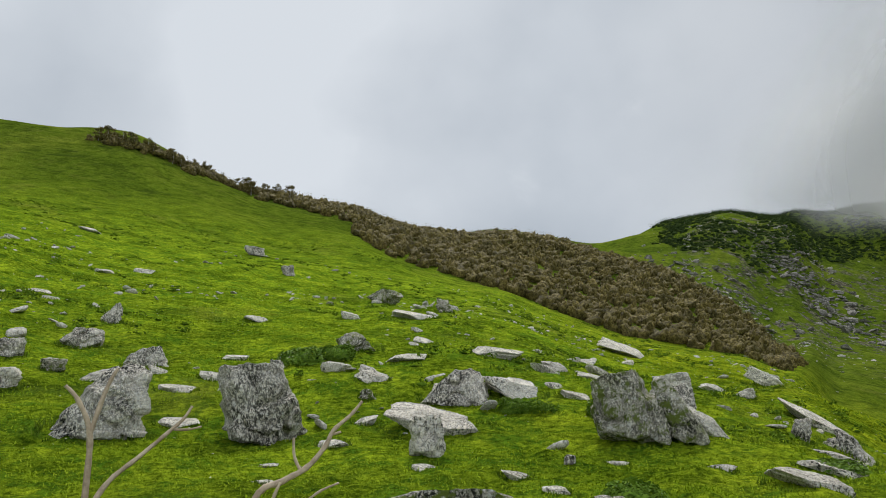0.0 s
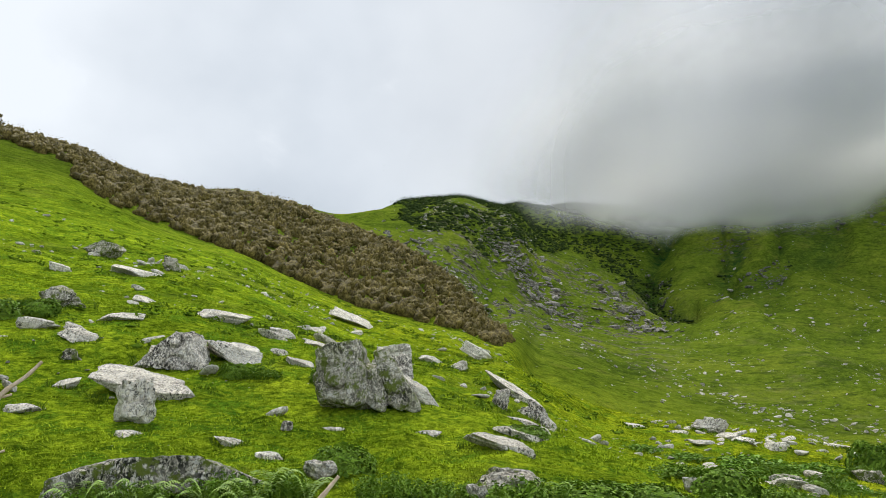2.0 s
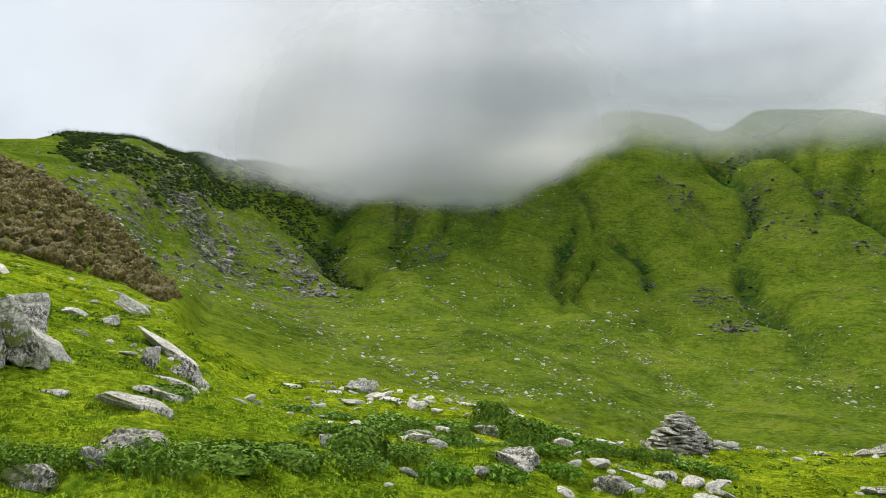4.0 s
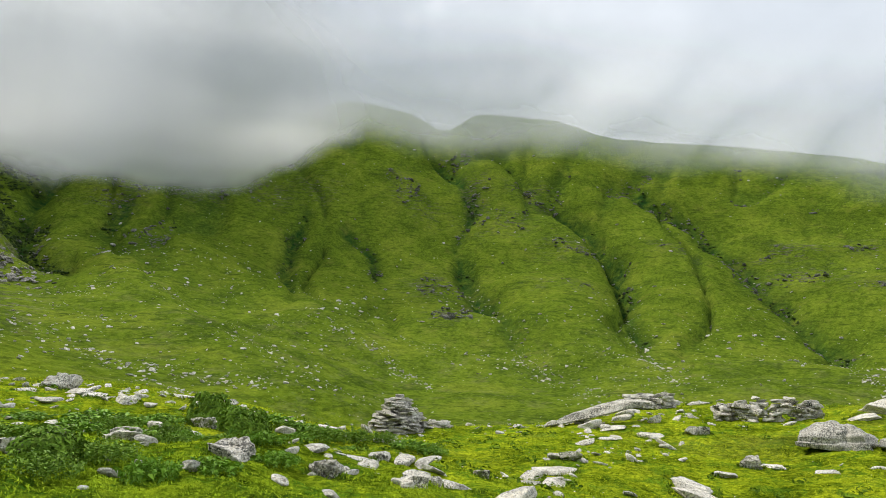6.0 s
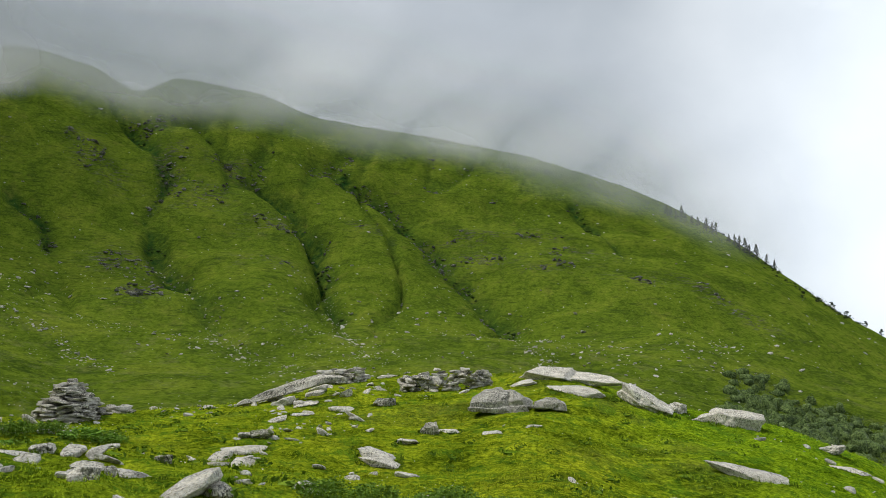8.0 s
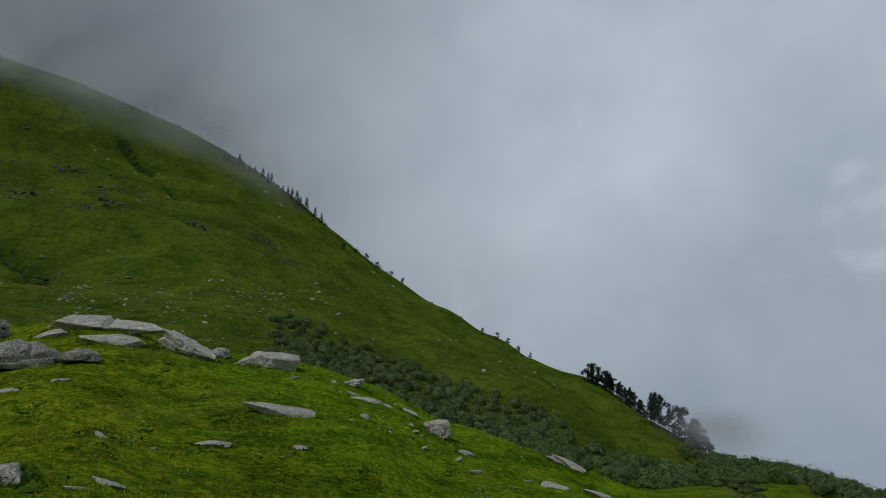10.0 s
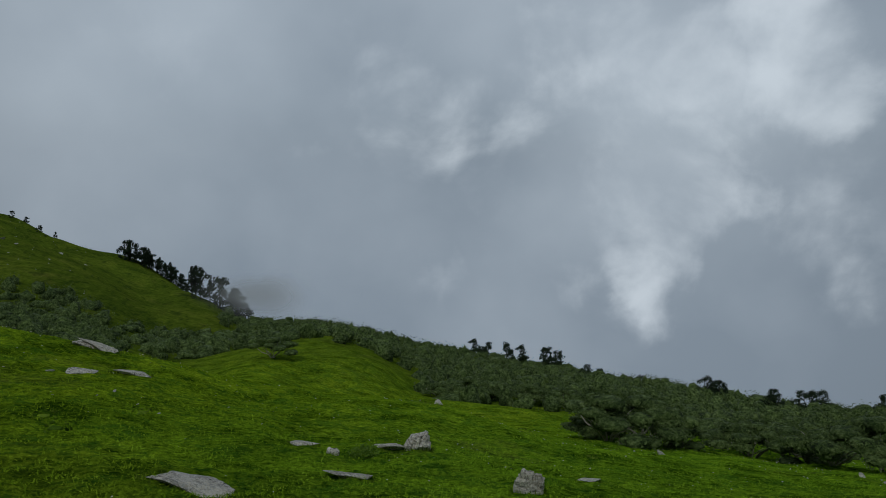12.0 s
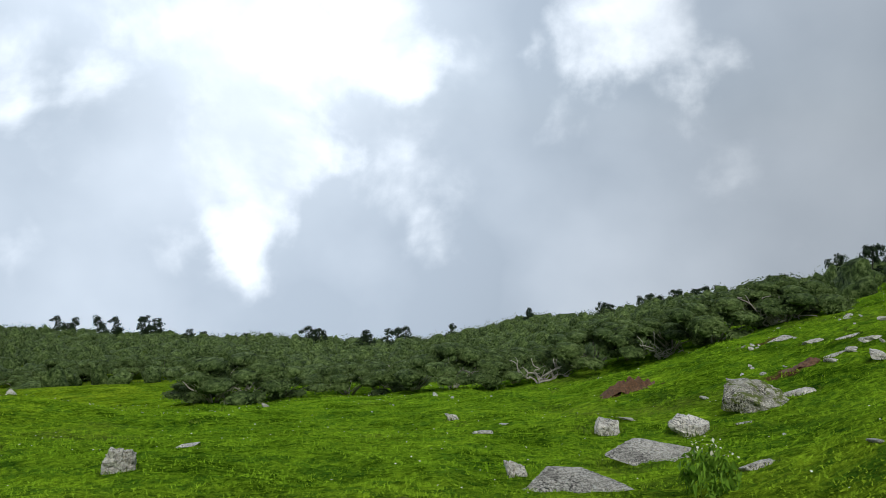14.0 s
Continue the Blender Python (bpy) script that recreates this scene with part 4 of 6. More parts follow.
# the boulders that stand out by their own shape
make_rock("boulder", "broad upright boulder streaked with black lichen, flat-topped", (-3.1, 13.5, 1.62, 1.15, 1.40, 21, 0), DARK_GNEISS, False, rng, group="boulders on the slope", taper=0.02,
          cuts=((0.84, -0.05, 0.54, 0.86), (0.0, -0.94, 0.34, 0.92), (-0.92, 0.0, -0.38, 0.98), (0.75, -0.5, -0.4, 1.0)))
make_rock("boulder", "leaning layered boulder grown with moss and lichen", (3.3, 12.9, 1.60, 1.2, 1.28, 346, 0), MOSSY_GNEISS, False, rng, group="boulders on the slope", taper=0.0,
          cuts=((0.84, -0.10, 0.50, 0.58), (-0.97, -0.10, -0.10, 0.92), (-0.35, 0.0, 0.94, 0.86), (0.3, -0.90, 0.25, 0.78), (-0.5, -0.8, 0.2, 0.95)))
make_rock("boulder", "dark split slab leaning against a mossy boulder", (4.0, 12.75, 0.62, 1.0, 1.12, 346, -22), MOSSY_GNEISS, False, rng, group="boulders on the slope", taper=0.2,
          cuts=((0.9, 0.0, 0.3, 0.9), (0.0, -0.95, 0.2, 0.9)))
make_rock("boulder", "squat square block of grey rock beside a slab", (-0.2, 11.6, 0.56, 0.50, 0.66, 11, 0), GNEISS, False, rng, group="boulders on the slope", taper=-0.04,
          cuts=((0.0, -0.9, 0.43, 0.95), (0.9, 0.0, 0.3, 0.95)))
make_rock("flat_rock", "long upright slab with dark mossy face among ferns", (0.20, 7.35, 2.0, 0.42, 0.36, 3, 0), MOSSY_GNEISS, False, rng, group="flat rocks on the slope", taper=0.05,
          cuts=((0.0, -0.97, 0.22, 0.85), (-0.8, 0.0, 0.6, 0.95)))
make_rock("boulder", "low leaning slab-sided boulder with mossy dark face", (-10.6, -17.0, 1.9, 1.2, 0.62, 148, 0), MOSSY_GNEISS, False, rng, group="boulders on the slope", taper=0.1,
          cuts=((0.45, -0.35, 0.82, 0.50), (-0.6, -0.3, 0.7, 0.8)))
DOMED = ((0.6, 0.0, 0.8, 0.80), (-0.6, 0.0, 0.8, 0.84), (0.0, 0.6, 0.8, 0.82), (0.0, -0.55, 0.83, 0.80), (0.45, 0.45, 0.77, 0.80), (-0.45, -0.45, 0.77, 0.80), (0.85, 0.0, 0.5, 0.86), (-0.85, 0.2, 0.5, 0.88), (0.0, -0.85, 0.5, 0.86))
make_rock("boulder", "great domed grey boulder resting in the meadow", (32.9, -2.6, 2.95, 2.20, 1.02, 265, 0), STREAKED_GNEISS, False, rng, group="boulders on the slope", taper=0.05, cuts=DOMED)
make_rock("boulder", "low domed grey boulder beside a larger one", (31.9, -4.4, 1.50, 1.13, 0.55, 262, 0), STREAKED_GNEISS, False, rng, group="boulders on the slope", taper=0.05, cuts=DOMED)
make_rock("flat_rock", "thick pale slab lying alone on the far slope", (62.0, 33.2, 1.7, 1.2, 0.62, 298, 0), STREAKED_GNEISS, False, rng, group="flat rocks on the slope")
for row in ALL_PEAKS:
    make_rock("boulder", "pointed dark-crusted gneiss boulder standing in turf", row, DARK_GNEISS, False, rng, group="boulders on the slope", taper=0.45)
for row in ALL_LEDGES:
    make_rock("flat_rock", "large level grey gneiss slab lying in the turf", row, STREAKED_GNEISS if row in LEDGES_DOWNHILL else GNEISS, True, rng, group="flat rocks on the slope", level_lie=True)
for row in ALL_SLABS:
    make_rock("flat_rock", "flat pale grey gneiss rock lying in the grass", row, GNEISS, True, rng, group="flat rocks on the slope")


# ---- plants: shared makers ----
def leaf_patches(rng, centres, normals, size, ratio=0.6, droop=0.0):
    """Small two-sided leaf diamonds: each a quad about a centre, roughly facing its normal."""
    n = len(centres)
    normals = normals + rng.normal(scale=0.25, size=(n, 3))
    normals /= np.linalg.norm(normals, axis=1)[:, None]
    a = np.cross(normals, rng.normal(size=(n, 3)))
    a /= np.linalg.norm(a, axis=1)[:, None]
    b = np.cross(normals, a)
    s = (size * rng.uniform(0.6, 1.4, n))[:, None]
    quad = np.stack([centres - a * s, centres - b * s * ratio + normals * s * 0.25, centres + a * s, centres + b * s * ratio + normals * s * 0.25], 1)
    quad[:, 2, 2] -= droop * s[:, 0]
    return quad.reshape(-1, 3), np.arange(4 * n).reshape(-1, 4)


def dome(rng, n, lumps=7):
    """Points and outward normals on a lumpy dome, radius about 1, foot at 0."""
    d = rng.normal(size=(n, 3))
    d[:, 2] = np.abs(d[:, 2]) * 0.9 - 0.12
    d /= np.linalg.norm(d, axis=1)[:, None]
    heads = rng.normal(size=(lumps, 3))
    heads[:, 2] = np.abs(heads[:, 2])
    heads /= np.linalg.norm(heads, axis=1)[:, None]
    swell = np.max(np.exp(-((d[:, None] - heads[None]) ** 2).sum(-1) * 4.5), 1)
    r = 0.72 + 0.36 * swell
    return d * r[:, None], d


def thicket(rng, places, radius, tall, leaf, per, name, label, mat, category, canopy=None, close=0.0):
    """Countless low shrubs as one mesh: a lumpy leafy crown at each place, finer where it is close."""
    shapes = [(*dome(rng, per),) for _ in range(10)]
    cores = {}
    for level in (1, 2, 3):
        cv, cf = BALLS[level]
        kept = cf[(cv[cf][:, :, 2].max(1) > -0.15)]
        cores[level] = []
        for k in range(8):
            heads = rng.normal(size=(8, 3))
            heads[:, 2] = np.abs(heads[:, 2])
            heads /= np.linalg.norm(heads, axis=1)[:, None]
            swell = np.max(np.exp(-((cv[:, None] - heads[None]) ** 2).sum(-1) * 5.0), 1)
            cores[level].append((cv * (0.42 + 0.54 * swell)[:, None] * [1, 1, 0.95], kept))
    V, F, M, at = [], [], [], 0
    z = height(places[:, 0], places[:, 1])
    for k, (x, y) in enumerate(places):
        c, nrm = shapes[int(rng.integers(10))]
        t = rng.uniform(0, 6.28)
        turn = np.array([[math.cos(t), -math.sin(t), 0], [math.sin(t), math.cos(t), 0], [0, 0, 1]])
        w, h = radius * rng.uniform(0.6, 1.4), tall * rng.uniform(0.65, 1.35)
        s = np.array([w * rng.uniform(0.85, 1.2), w, h])
        r = math.hypot(x, y)
        q, f = leaf_patches(rng, (c @ turn.T) * s, nrm @ turn.T, leaf * (min(max(r / 60, 1.0), 2.0) if canopy else 1.0))
        core_v, core_f = cores[(3 if r < close else 2) if canopy else 1][int(rng.integers(8))]
        q = np.concatenate([q, (core_v @ turn.T) * s * (1.0 if canopy else 0.6)])
        f3 = np.concatenate([np.concatenate([f[:, :3], f[:, [0, 2, 3]]]), core_f + len(q) - len(core_v)])
        V.append(q + [x, y, z[k]])
        F.append(f3 + at)
        M.append(np.arange(len(f3)) >= 2 * len(f))
        at += len(q)
    M = np.concatenate(M)
    ob = new(name, mesh_from(name, np.concatenate(V), np.concatenate(F), mat))
    if canopy:
        ob.data.materials.append(canopy)
        ob.data.polygons.foreach_set("material_index", M.astype(np.int32))
        ob.data.polygons.foreach_set("use_smooth", M)
    return tagged(ob, label, category, kind="stuff")


def spaced(places, gap):
    """Drop places that crowd one another closer than gap."""
    taken, out = {}, []
    for x, y in places:
        i, j = int(math.floor(x / gap)), int(math.floor(y / gap))
        if all(math.hypot(x - u, y - w) > gap for a in (-1, 0, 1) for b in (-1, 0, 1) for u, w in taken.get((i + a, j + b), ())):
            taken.setdefault((i, j), []).append((x, y))
            out.append((x, y))
    return np.array(out)


def scatter(rng, n, b0, b1, r0, r1, keep):
    """Random places in a sector (bearings, distances) that keep() accepts, even by area."""
    b = rng.uniform(b0, b1, n)
    r = np.sqrt(rng.uniform(r0 * r0, r1 * r1, n))
    x, y = r * np.sin(np.radians(b)), r * np.cos(np.radians(b))
    ok = keep(b, r, x, y)
    return np.stack([x, y], -1)[ok]


# ---- bronze rhododendron scrub on the spur ----
rng = np.random.default_rng(11)


def on_spur(b, r, x, y):
    edge = smooth_noise(x / 9, y / 9, 31)
    foot, top = round_curve(RING_D[4], b), round_curve(RING_D[5], b)
    return ((b > -14.5) & (b < 25.3 + 0.6 * edge) & (r > foot * 1.03 + 3 * edge + np.where(b < -7, 14, 0)) & (r < top * 1.12))


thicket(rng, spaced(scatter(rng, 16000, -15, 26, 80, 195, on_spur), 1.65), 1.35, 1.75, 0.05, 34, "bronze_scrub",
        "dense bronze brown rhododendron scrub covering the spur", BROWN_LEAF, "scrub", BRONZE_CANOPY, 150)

CREST_STRIP = np.array([(-58, 117), (-50, 118), (-45, 122), (-42, 131), (-37, 132), (-30, 133)], float)
u = rng.uniform(0, 4.999, 150)
k = u.astype(int)
thicket(rng, CREST_STRIP[k] + (CREST_STRIP[k + 1] - CREST_STRIP[k]) * (u - k)[:, None] + rng.normal(0, 1.1, (150, 2)), 1.1, 1.5, 0.06, 40, "crest_scrub",
        "thin bronze rhododendron scrub along the hill crest", BROWN_LEAF, "scrub", BRONZE_CANOPY, 150)

# ---- green rhododendron scrub below the meadow ----
def in_scrub(b, r, x, y):
    n = smooth_noise(x / 16, y / 16, 41) + 0.5 * smooth_noise(x / 6, y / 6, 42)
    dip, foot = round_curve(RING_D[3], b), round_curve(RING_D[4], b)
    valley = (b > 110) & (b < 141) & (r > np.where(b > 134, 104, dip * 0.95)) & (r < np.maximum(foot * 1.1, 140)) & (n > -0.75 + 0.06 * (126 - b).clip(0, 20))
    ridge = (b >= 141) & (b < 156) & (r > 99 + 4 * n) & (r < 200)
    bowl = (b >= 156) & (b < 169.5) & (r > 78 + 3 * n) & (r < 200)
    front = (b >= 169.5) & (b < 197) & (r > 54 + 3 * n) & (r < 200)
    rise = (b >= 197) & (b < 222) & (r > 45 + 3 * n) & (r < 150)
    return valley | ridge | bowl | front | rise


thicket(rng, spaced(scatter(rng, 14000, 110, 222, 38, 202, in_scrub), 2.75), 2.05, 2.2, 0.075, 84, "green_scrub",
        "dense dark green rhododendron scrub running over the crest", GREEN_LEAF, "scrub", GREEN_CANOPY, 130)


# scrub along the gullies and below the cloud on the far mountain
def far_scrub(b, r, x, y):
    n = smooth_noise(x / 25, y / 25, 51) + 0.6 * smooth_noise(x / 9, y / 9, 52)
    g = mask_gully(x, y)
    heath = (b > 16.4) & (b < 32) & (r > np.interp(b, (16.4, 18.5, 23.6, 26.6, 30), (250, 214, 212, 244, 300)) + 9 * n) & (r < 420) & (n > -0.45)
    edge = (b > 100) & (b < 134) & (r > round_curve(RING_D[6], b) - 26) & (r < round_curve(RING_D[6], b)) & (n > 0.25)
    return heath | ((g > 0.6) & (n > 0.0)) | ((b > 30) & (b < 46) & (r > 288) & (r < 400) & (n > 0.22)) | edge


thicket(rng, np.concatenate([scatter(rng, 20000, 16, 136, 160, 430, far_scrub), scatter(rng, 9000, 17, 46, 215, 400, far_scrub)]), 1.9, 1.5, 0.16, 16, "mountain_scrub",
        "dark low scrub in the gullies of the far mountain", HEATH, "scrub")

# dark tufts of rank herbs dotted over the near slopes
def tufty(b, r, x, y):
    n = smooth_noise(x / 6, y / 6, 55) + 0.6 * smooth_noise(x / 2, y / 2, 56)
    return (n > 0.25) & (r < np.where((b > 28) & (b < 150), round_curve(RING_D[2], b), 90))


thicket(rng, np.concatenate([scatter(rng, 2600, -33, 28, 14, 95, tufty), scatter(rng, 450, 28, 110, 11, 46, tufty), scatter(rng, 220, 110, 224, 16, 46, tufty)]), 0.34, 0.17, 0.055, 22, "herb_tufts",
        "low dark green herb tufts dotted over the turf", TUFT, "herbs")

# ---- loose stones ----
def stone_field(rng, places, low, high, name, label, mat, level=2):
    v, f = BALLS[level]
    z = height(places[:, 0], places[:, 1])
    V, F = [], []
    for k, (x, y) in enumerate(places):
        s = low * (high / low) ** (rng.random() ** 2.2) * (min(1.0, math.hypot(x, y) / 230) if low > 0.3 else 1.0)
        p = np.sign(v) * np.abs(v) ** 0.7
        for _ in range(4):
            n = rng.normal(size=3)
            n /= np.linalg.norm(n)
            p = p - np.outer(np.maximum(p @ n - rng.uniform(0.55, 0.8), 0), n)
        t = rng.uniform(0, 6.28)
        c, d = math.cos(t), math.sin(t)
        p = p * [s * rng.uniform(0.8, 1.5), s * rng.uniform(0.6, 1.0), s * rng.uniform(0.25, 0.6)]
        p = p @ np.array([[c, -d, 0], [d, c, 0], [0.25 * rng.normal(), 0.25 * rng.normal(), 1]]).T
        V.append(p * 0.5 + [x, y, z[k] + 0.05 * s])
        F.append(f + k * len(v))
    return tagged(new(name, mesh_from(name, np.concatenate(V), np.concatenate(F), mat)), label, "stones", kind="stuff")


rng = np.random.default_rng(23)


def stony(b, r, x, y):
    n = smooth_noise(x / 5, y / 5, 61) + 0.5 * smooth_noise(x / 2, y / 2, 62)
    lip = round_curve(RING_D[2], b)
    rocky = np.interp(b, (-30, 18, 24, 76, 86, 125, 222), (0.55, 0.55, 0.32, 0.36, 0.85, 0.95, 0.7))
    return (n > rocky - 0.5 * rng.random(len(b))) & (r < np.where((b > 30) & (b < 150), lip * 1.05, 75))


DARK_STONES = rock_material("scree_stones", (0.03, 0.03, 0.028), (0.12, 0.115, 0.10), (0.30, 0.285, 0.25), stain=0.50)
PALE_STONES = rock_material("pale_stones", (0.12, 0.12, 0.10), (0.27, 0.26, 0.22), (0.46, 0.44, 0.38), stain=0.58)
STONES = rock_material("loose_stones", (0.09, 0.09, 0.08), (0.29, 0.275, 0.235), (0.52, 0.50, 0.44), stain=0.58)
stone_field(rng, np.concatenate([scatter(rng, 1500, -33, 30, 9, 75, stony), scatter(rng, 1600, 30, 125, 8, 46, stony),
                                 scatter(rng, 260, 125, 222, 8, 40, stony)]), 0.07, 0.5,
            "loose_stones", "scattered pale stones lying in the turf", STONES)


stone_field(rng, np.concatenate([scatter(rng, 900, 36, 100, 9, 44, stony), scatter(rng, 500, -33, 30, 12, 60, stony)]), 0.22, 0.95,
            "flat_stones", "flat pale stones sunk in the meadow turf", GNEISS)


def rough_pasture(b, r, x, y):
    n = smooth_noise(x / 3, y / 3, 63) + 0.5 * smooth_noise(x / 1.2, y / 1.2, 64)
    return (n > 0.1) & (r < round_curve(RING_D[2], b) * 1.1)


stone_field(rng, scatter(rng, 240, 210, 226, 23, 42, rough_pasture), 0.15, 0.5,
            "pasture_stones", "half-buried grey stones on the rough rising pasture", GNEISS)


def crags(b, r, x, y):
    n = smooth_noise(x / 14, y / 14, 74) + 0.6 * smooth_noise(x / 5, y / 5, 75)
    g = mask_gully(x, y)
    rocky = outcrop_mask(x, y) > 0.45
    return (((g > 0.22) & (g < 0.85) & (n > 0.35) & (r > 250)) | (rocky & (n > 0.1))) & (b > 34)


def screes(b, r, x, y):
    n = smooth_noise(x / 30, y / 30, 71) + 0.6 * smooth_noise(x / 11, y / 11, 72)
    fan = bump(b, 16, 21) * (1 - bump(b, 31, 40)) * bump(r, 120, 160) * (1 - bump(r, 250, 310))
    slope = bump(b, 30, 40) * (1 - bump(b, 112, 130)) * bump(r, 70, 95) * (1 - bump(r, 200, 300))
    return rng.random(len(b)) < 0.4 * fan * bump(n, -0.1, 0.5) + 0.16 * slope * bump(n, -0.3, 0.5) + 0.015


stone_field(rng, scatter(rng, 90000, 15, 132, 70, 400, screes), 0.35, 1.9, "scree_blocks",
            "grey scree blocks strewn over the far mountain", STONES, 1)
def strewn(b, r, x, y):
    n = smooth_noise(x / 26, y / 26, 76) + 0.7 * smooth_noise(x / 9, y / 9, 77)
    fade = bump(b, 33, 42) * (1 - bump(b, 84, 120)) * (1 - 0.85 * bump(r, 150, 290)) * (0.35 + 0.65 * bump(r, 100, 150))
    return rng.random(len(b)) < fade * bump(n, -0.55, 0.7)


stone_field(rng, scatter(rng, 15000, 33, 122, 85, 290, strewn), 0.18, 0.8, "strewn_stones",
            "small pale stones strewn over the grassy bowl", PALE_STONES, 1)


def along(rng, rows):
    """Places scattered along lines given by bearing and distance, with a half width and a count."""
    out = []
    for *way, wide, count in rows:
        pts = np.array([(d * math.sin(radians(a)), d * math.cos(radians(a))) for a, d in way])
        u = rng.uniform(0, len(pts) - 1.001, count)
        k = u.astype(int)
        out.append(pts[k] + (pts[k + 1] - pts[k]) * (u - k)[:, None] + rng.normal(0, wide, (count, 2)))
    return np.concatenate(out)


stone_field(rng, along(rng, [((25.0, 240), (27.8, 230), (30.1, 199), 5.0, 330), ((31.7, 285), (34.5, 236), (36.2, 222), 5.0, 260), ((18.6, 212), (21.5, 190), (24.5, 190), 7.0, 130),
                             ((23.7, 217), (25.4, 236), (28.0, 262), 8.0, 120)]), 0.9, 3.4, "boulder_field",
            "dark grey boulder field spilling down the bowl", DARK_STONES, 1)
stone_field(rng, along(rng, [((37.3, 153), (44, 118), (52, 96), 2.6, 150), ((56.0, 205), (61.8, 190), (66, 160), 1.6, 190), ((68.3, 290), (71.7, 223), (75, 180), 1.8, 200), ((80.4, 268), (81.4, 221), (84, 170), 2.0, 200),
                             ((96.4, 175), (99, 150), 2.5, 120), ((40, 129), (47, 124), (55, 118), 3.0, 150)]), 0.25, 1.3, "stone_trains",
            "lines of pale stones washed down the slope", PALE_STONES, 1)
stone_field(rng, scatter(rng, 26000, 34, 113, 225, 410, crags), 0.7, 2.8, "crag_blocks",
            "dark broken crags along the gullies of the mountain", CRAG, 1)


# ---- stacked dry stones ----
def flat_stone_meshes(rng, mat, n=7):
    out = []
    for _ in range(n):
        p, f = rock_points(rng, (1.0, 0.7, 0.24), 3, True)
        out.append(mesh_from("flat_stone", p, f, mat))
    return out


rng = np.random.default_rng(31)
FLATS = flat_stone_meshes(rng, DARK_GNEISS) + flat_stone_meshes(rng, STONES, 4)


def empty_at(name, x, y, label, category):
    ob = new(name)
    ob.location = (x, y, float(height(np.array([x]), np.array([y]))[0]))
    return tagged(ob, label, category)


def lay(parent, x, y, z, size, turn, tip=0.0):
    ob = new("stone", FLATS[int(rng.integers(len(FLATS)))])
    ob.parent = parent
    ob.matrix_local = pose(x, y, z, tip, tip * 0.6, turn) @ Matrix.Diagonal((*size, 1))
    return ob


def cairn(x, y, wide, tall, label):
    top = empty_at("stone_cairn", x, y, label, "cairn")
    z = -0.05
    while z < tall:
        k = 1 - (max(z, 0) / tall) ** 1.5
        r = wide / 2 * (0.20 + 0.80 * k)
        n = max(3, int(6.28 * r / 0.40))
        for i in range(n):
            a = 6.28 * (i + rng.random()) / n
            q = (r - 0.22) * rng.uniform(0.70, 1.16)
            thick = rng.uniform(0.30, 0.75)
            lay(top, q * math.cos(a) * 1.08 - 0.12 * z, q * math.sin(a), z + rng.uniform(-0.03, 0.08),
                (rng.uniform(0.35, 1.05), rng.uniform(0.5, 1.0), thick), math.degrees(a) + 90 + rng.normal(0, 28), rng.normal(0, 9))
        z += 0.12
    lay(top, 0, 0, tall + 0.02, (0.6, 0.6, 1.0), 20)
    return top


cairn(31.4, 15.5, 2.7, 1.5, "tall cone of stacked flat grey stones at the meadow edge")


def pen(x, y, wide, deep, tall, turn, label):
    """An open ring of piled stone, with a gap."""
    top = empty_at("stone_pen", x, y, label, "stone enclosure")
    z0 = top.location.z
    c, s = math.cos(radians(turn)), math.sin(radians(turn))
    for course in range(int(tall / 0.14)):
        n = int(3.14 * (wide + deep) / 2 / 0.52)
        for i in range(n):
            a = 6.28 * (i + rng.random()) / n
            if course > 2 + 3 * abs(math.sin(a * 1.5 + 0.6)) + rng.random() * 2:
                continue
            px, py = wide / 2 * math.cos(a), deep / 2 * math.sin(a)
            px, py = px * c - py * s, px * s + py * c
            dz = float(height(np.array([x + px]), np.array([y + py]))[0]) - z0
            lay(top, px + rng.normal(0, 0.1), py + rng.normal(0, 0.1), dz + course * 0.14 + 0.04,
                (rng.uniform(0.5, 0.95), rng.uniform(0.5, 0.9), rng.uniform(0.5, 1.0)), math.degrees(a) + turn + 90 + rng.normal(0, 25), rng.normal(0, 8))
    return top


pen(41.0, 0.0, 4.4, 2.8, 0.85, 90, "low ruined ring of piled grey stones on the turf")
pen(44.4, 6.2, 2.4, 1.3, 0.9, 90, "tumbled heap of flat grey stones by a long slab")


pen(34.9, 15.0, 1.5, 0.8, 0.3, 20, "low dark heap of broken stones beside the cairn")


# the long fallen slab that leans on the heap
leaning = make_rock("flat_rock", "long narrow grey slab leaning against a heap of stones", (37.6, 7.7, 5.6, 1.1, 0.42, 285, -15), DARK_GNEISS, False, rng, 0.3, cuts=((-0.5, 0.0, 0.86, 0.9), (0.3, -0.4, 0.86, 0.85)))
leaning.location.z += 0.55


# ---- eroded earth ----
EARTH = bark_material("red_brown_earth", (0.050, 0.027, 0.013), (0.190, 0.092, 0.042))


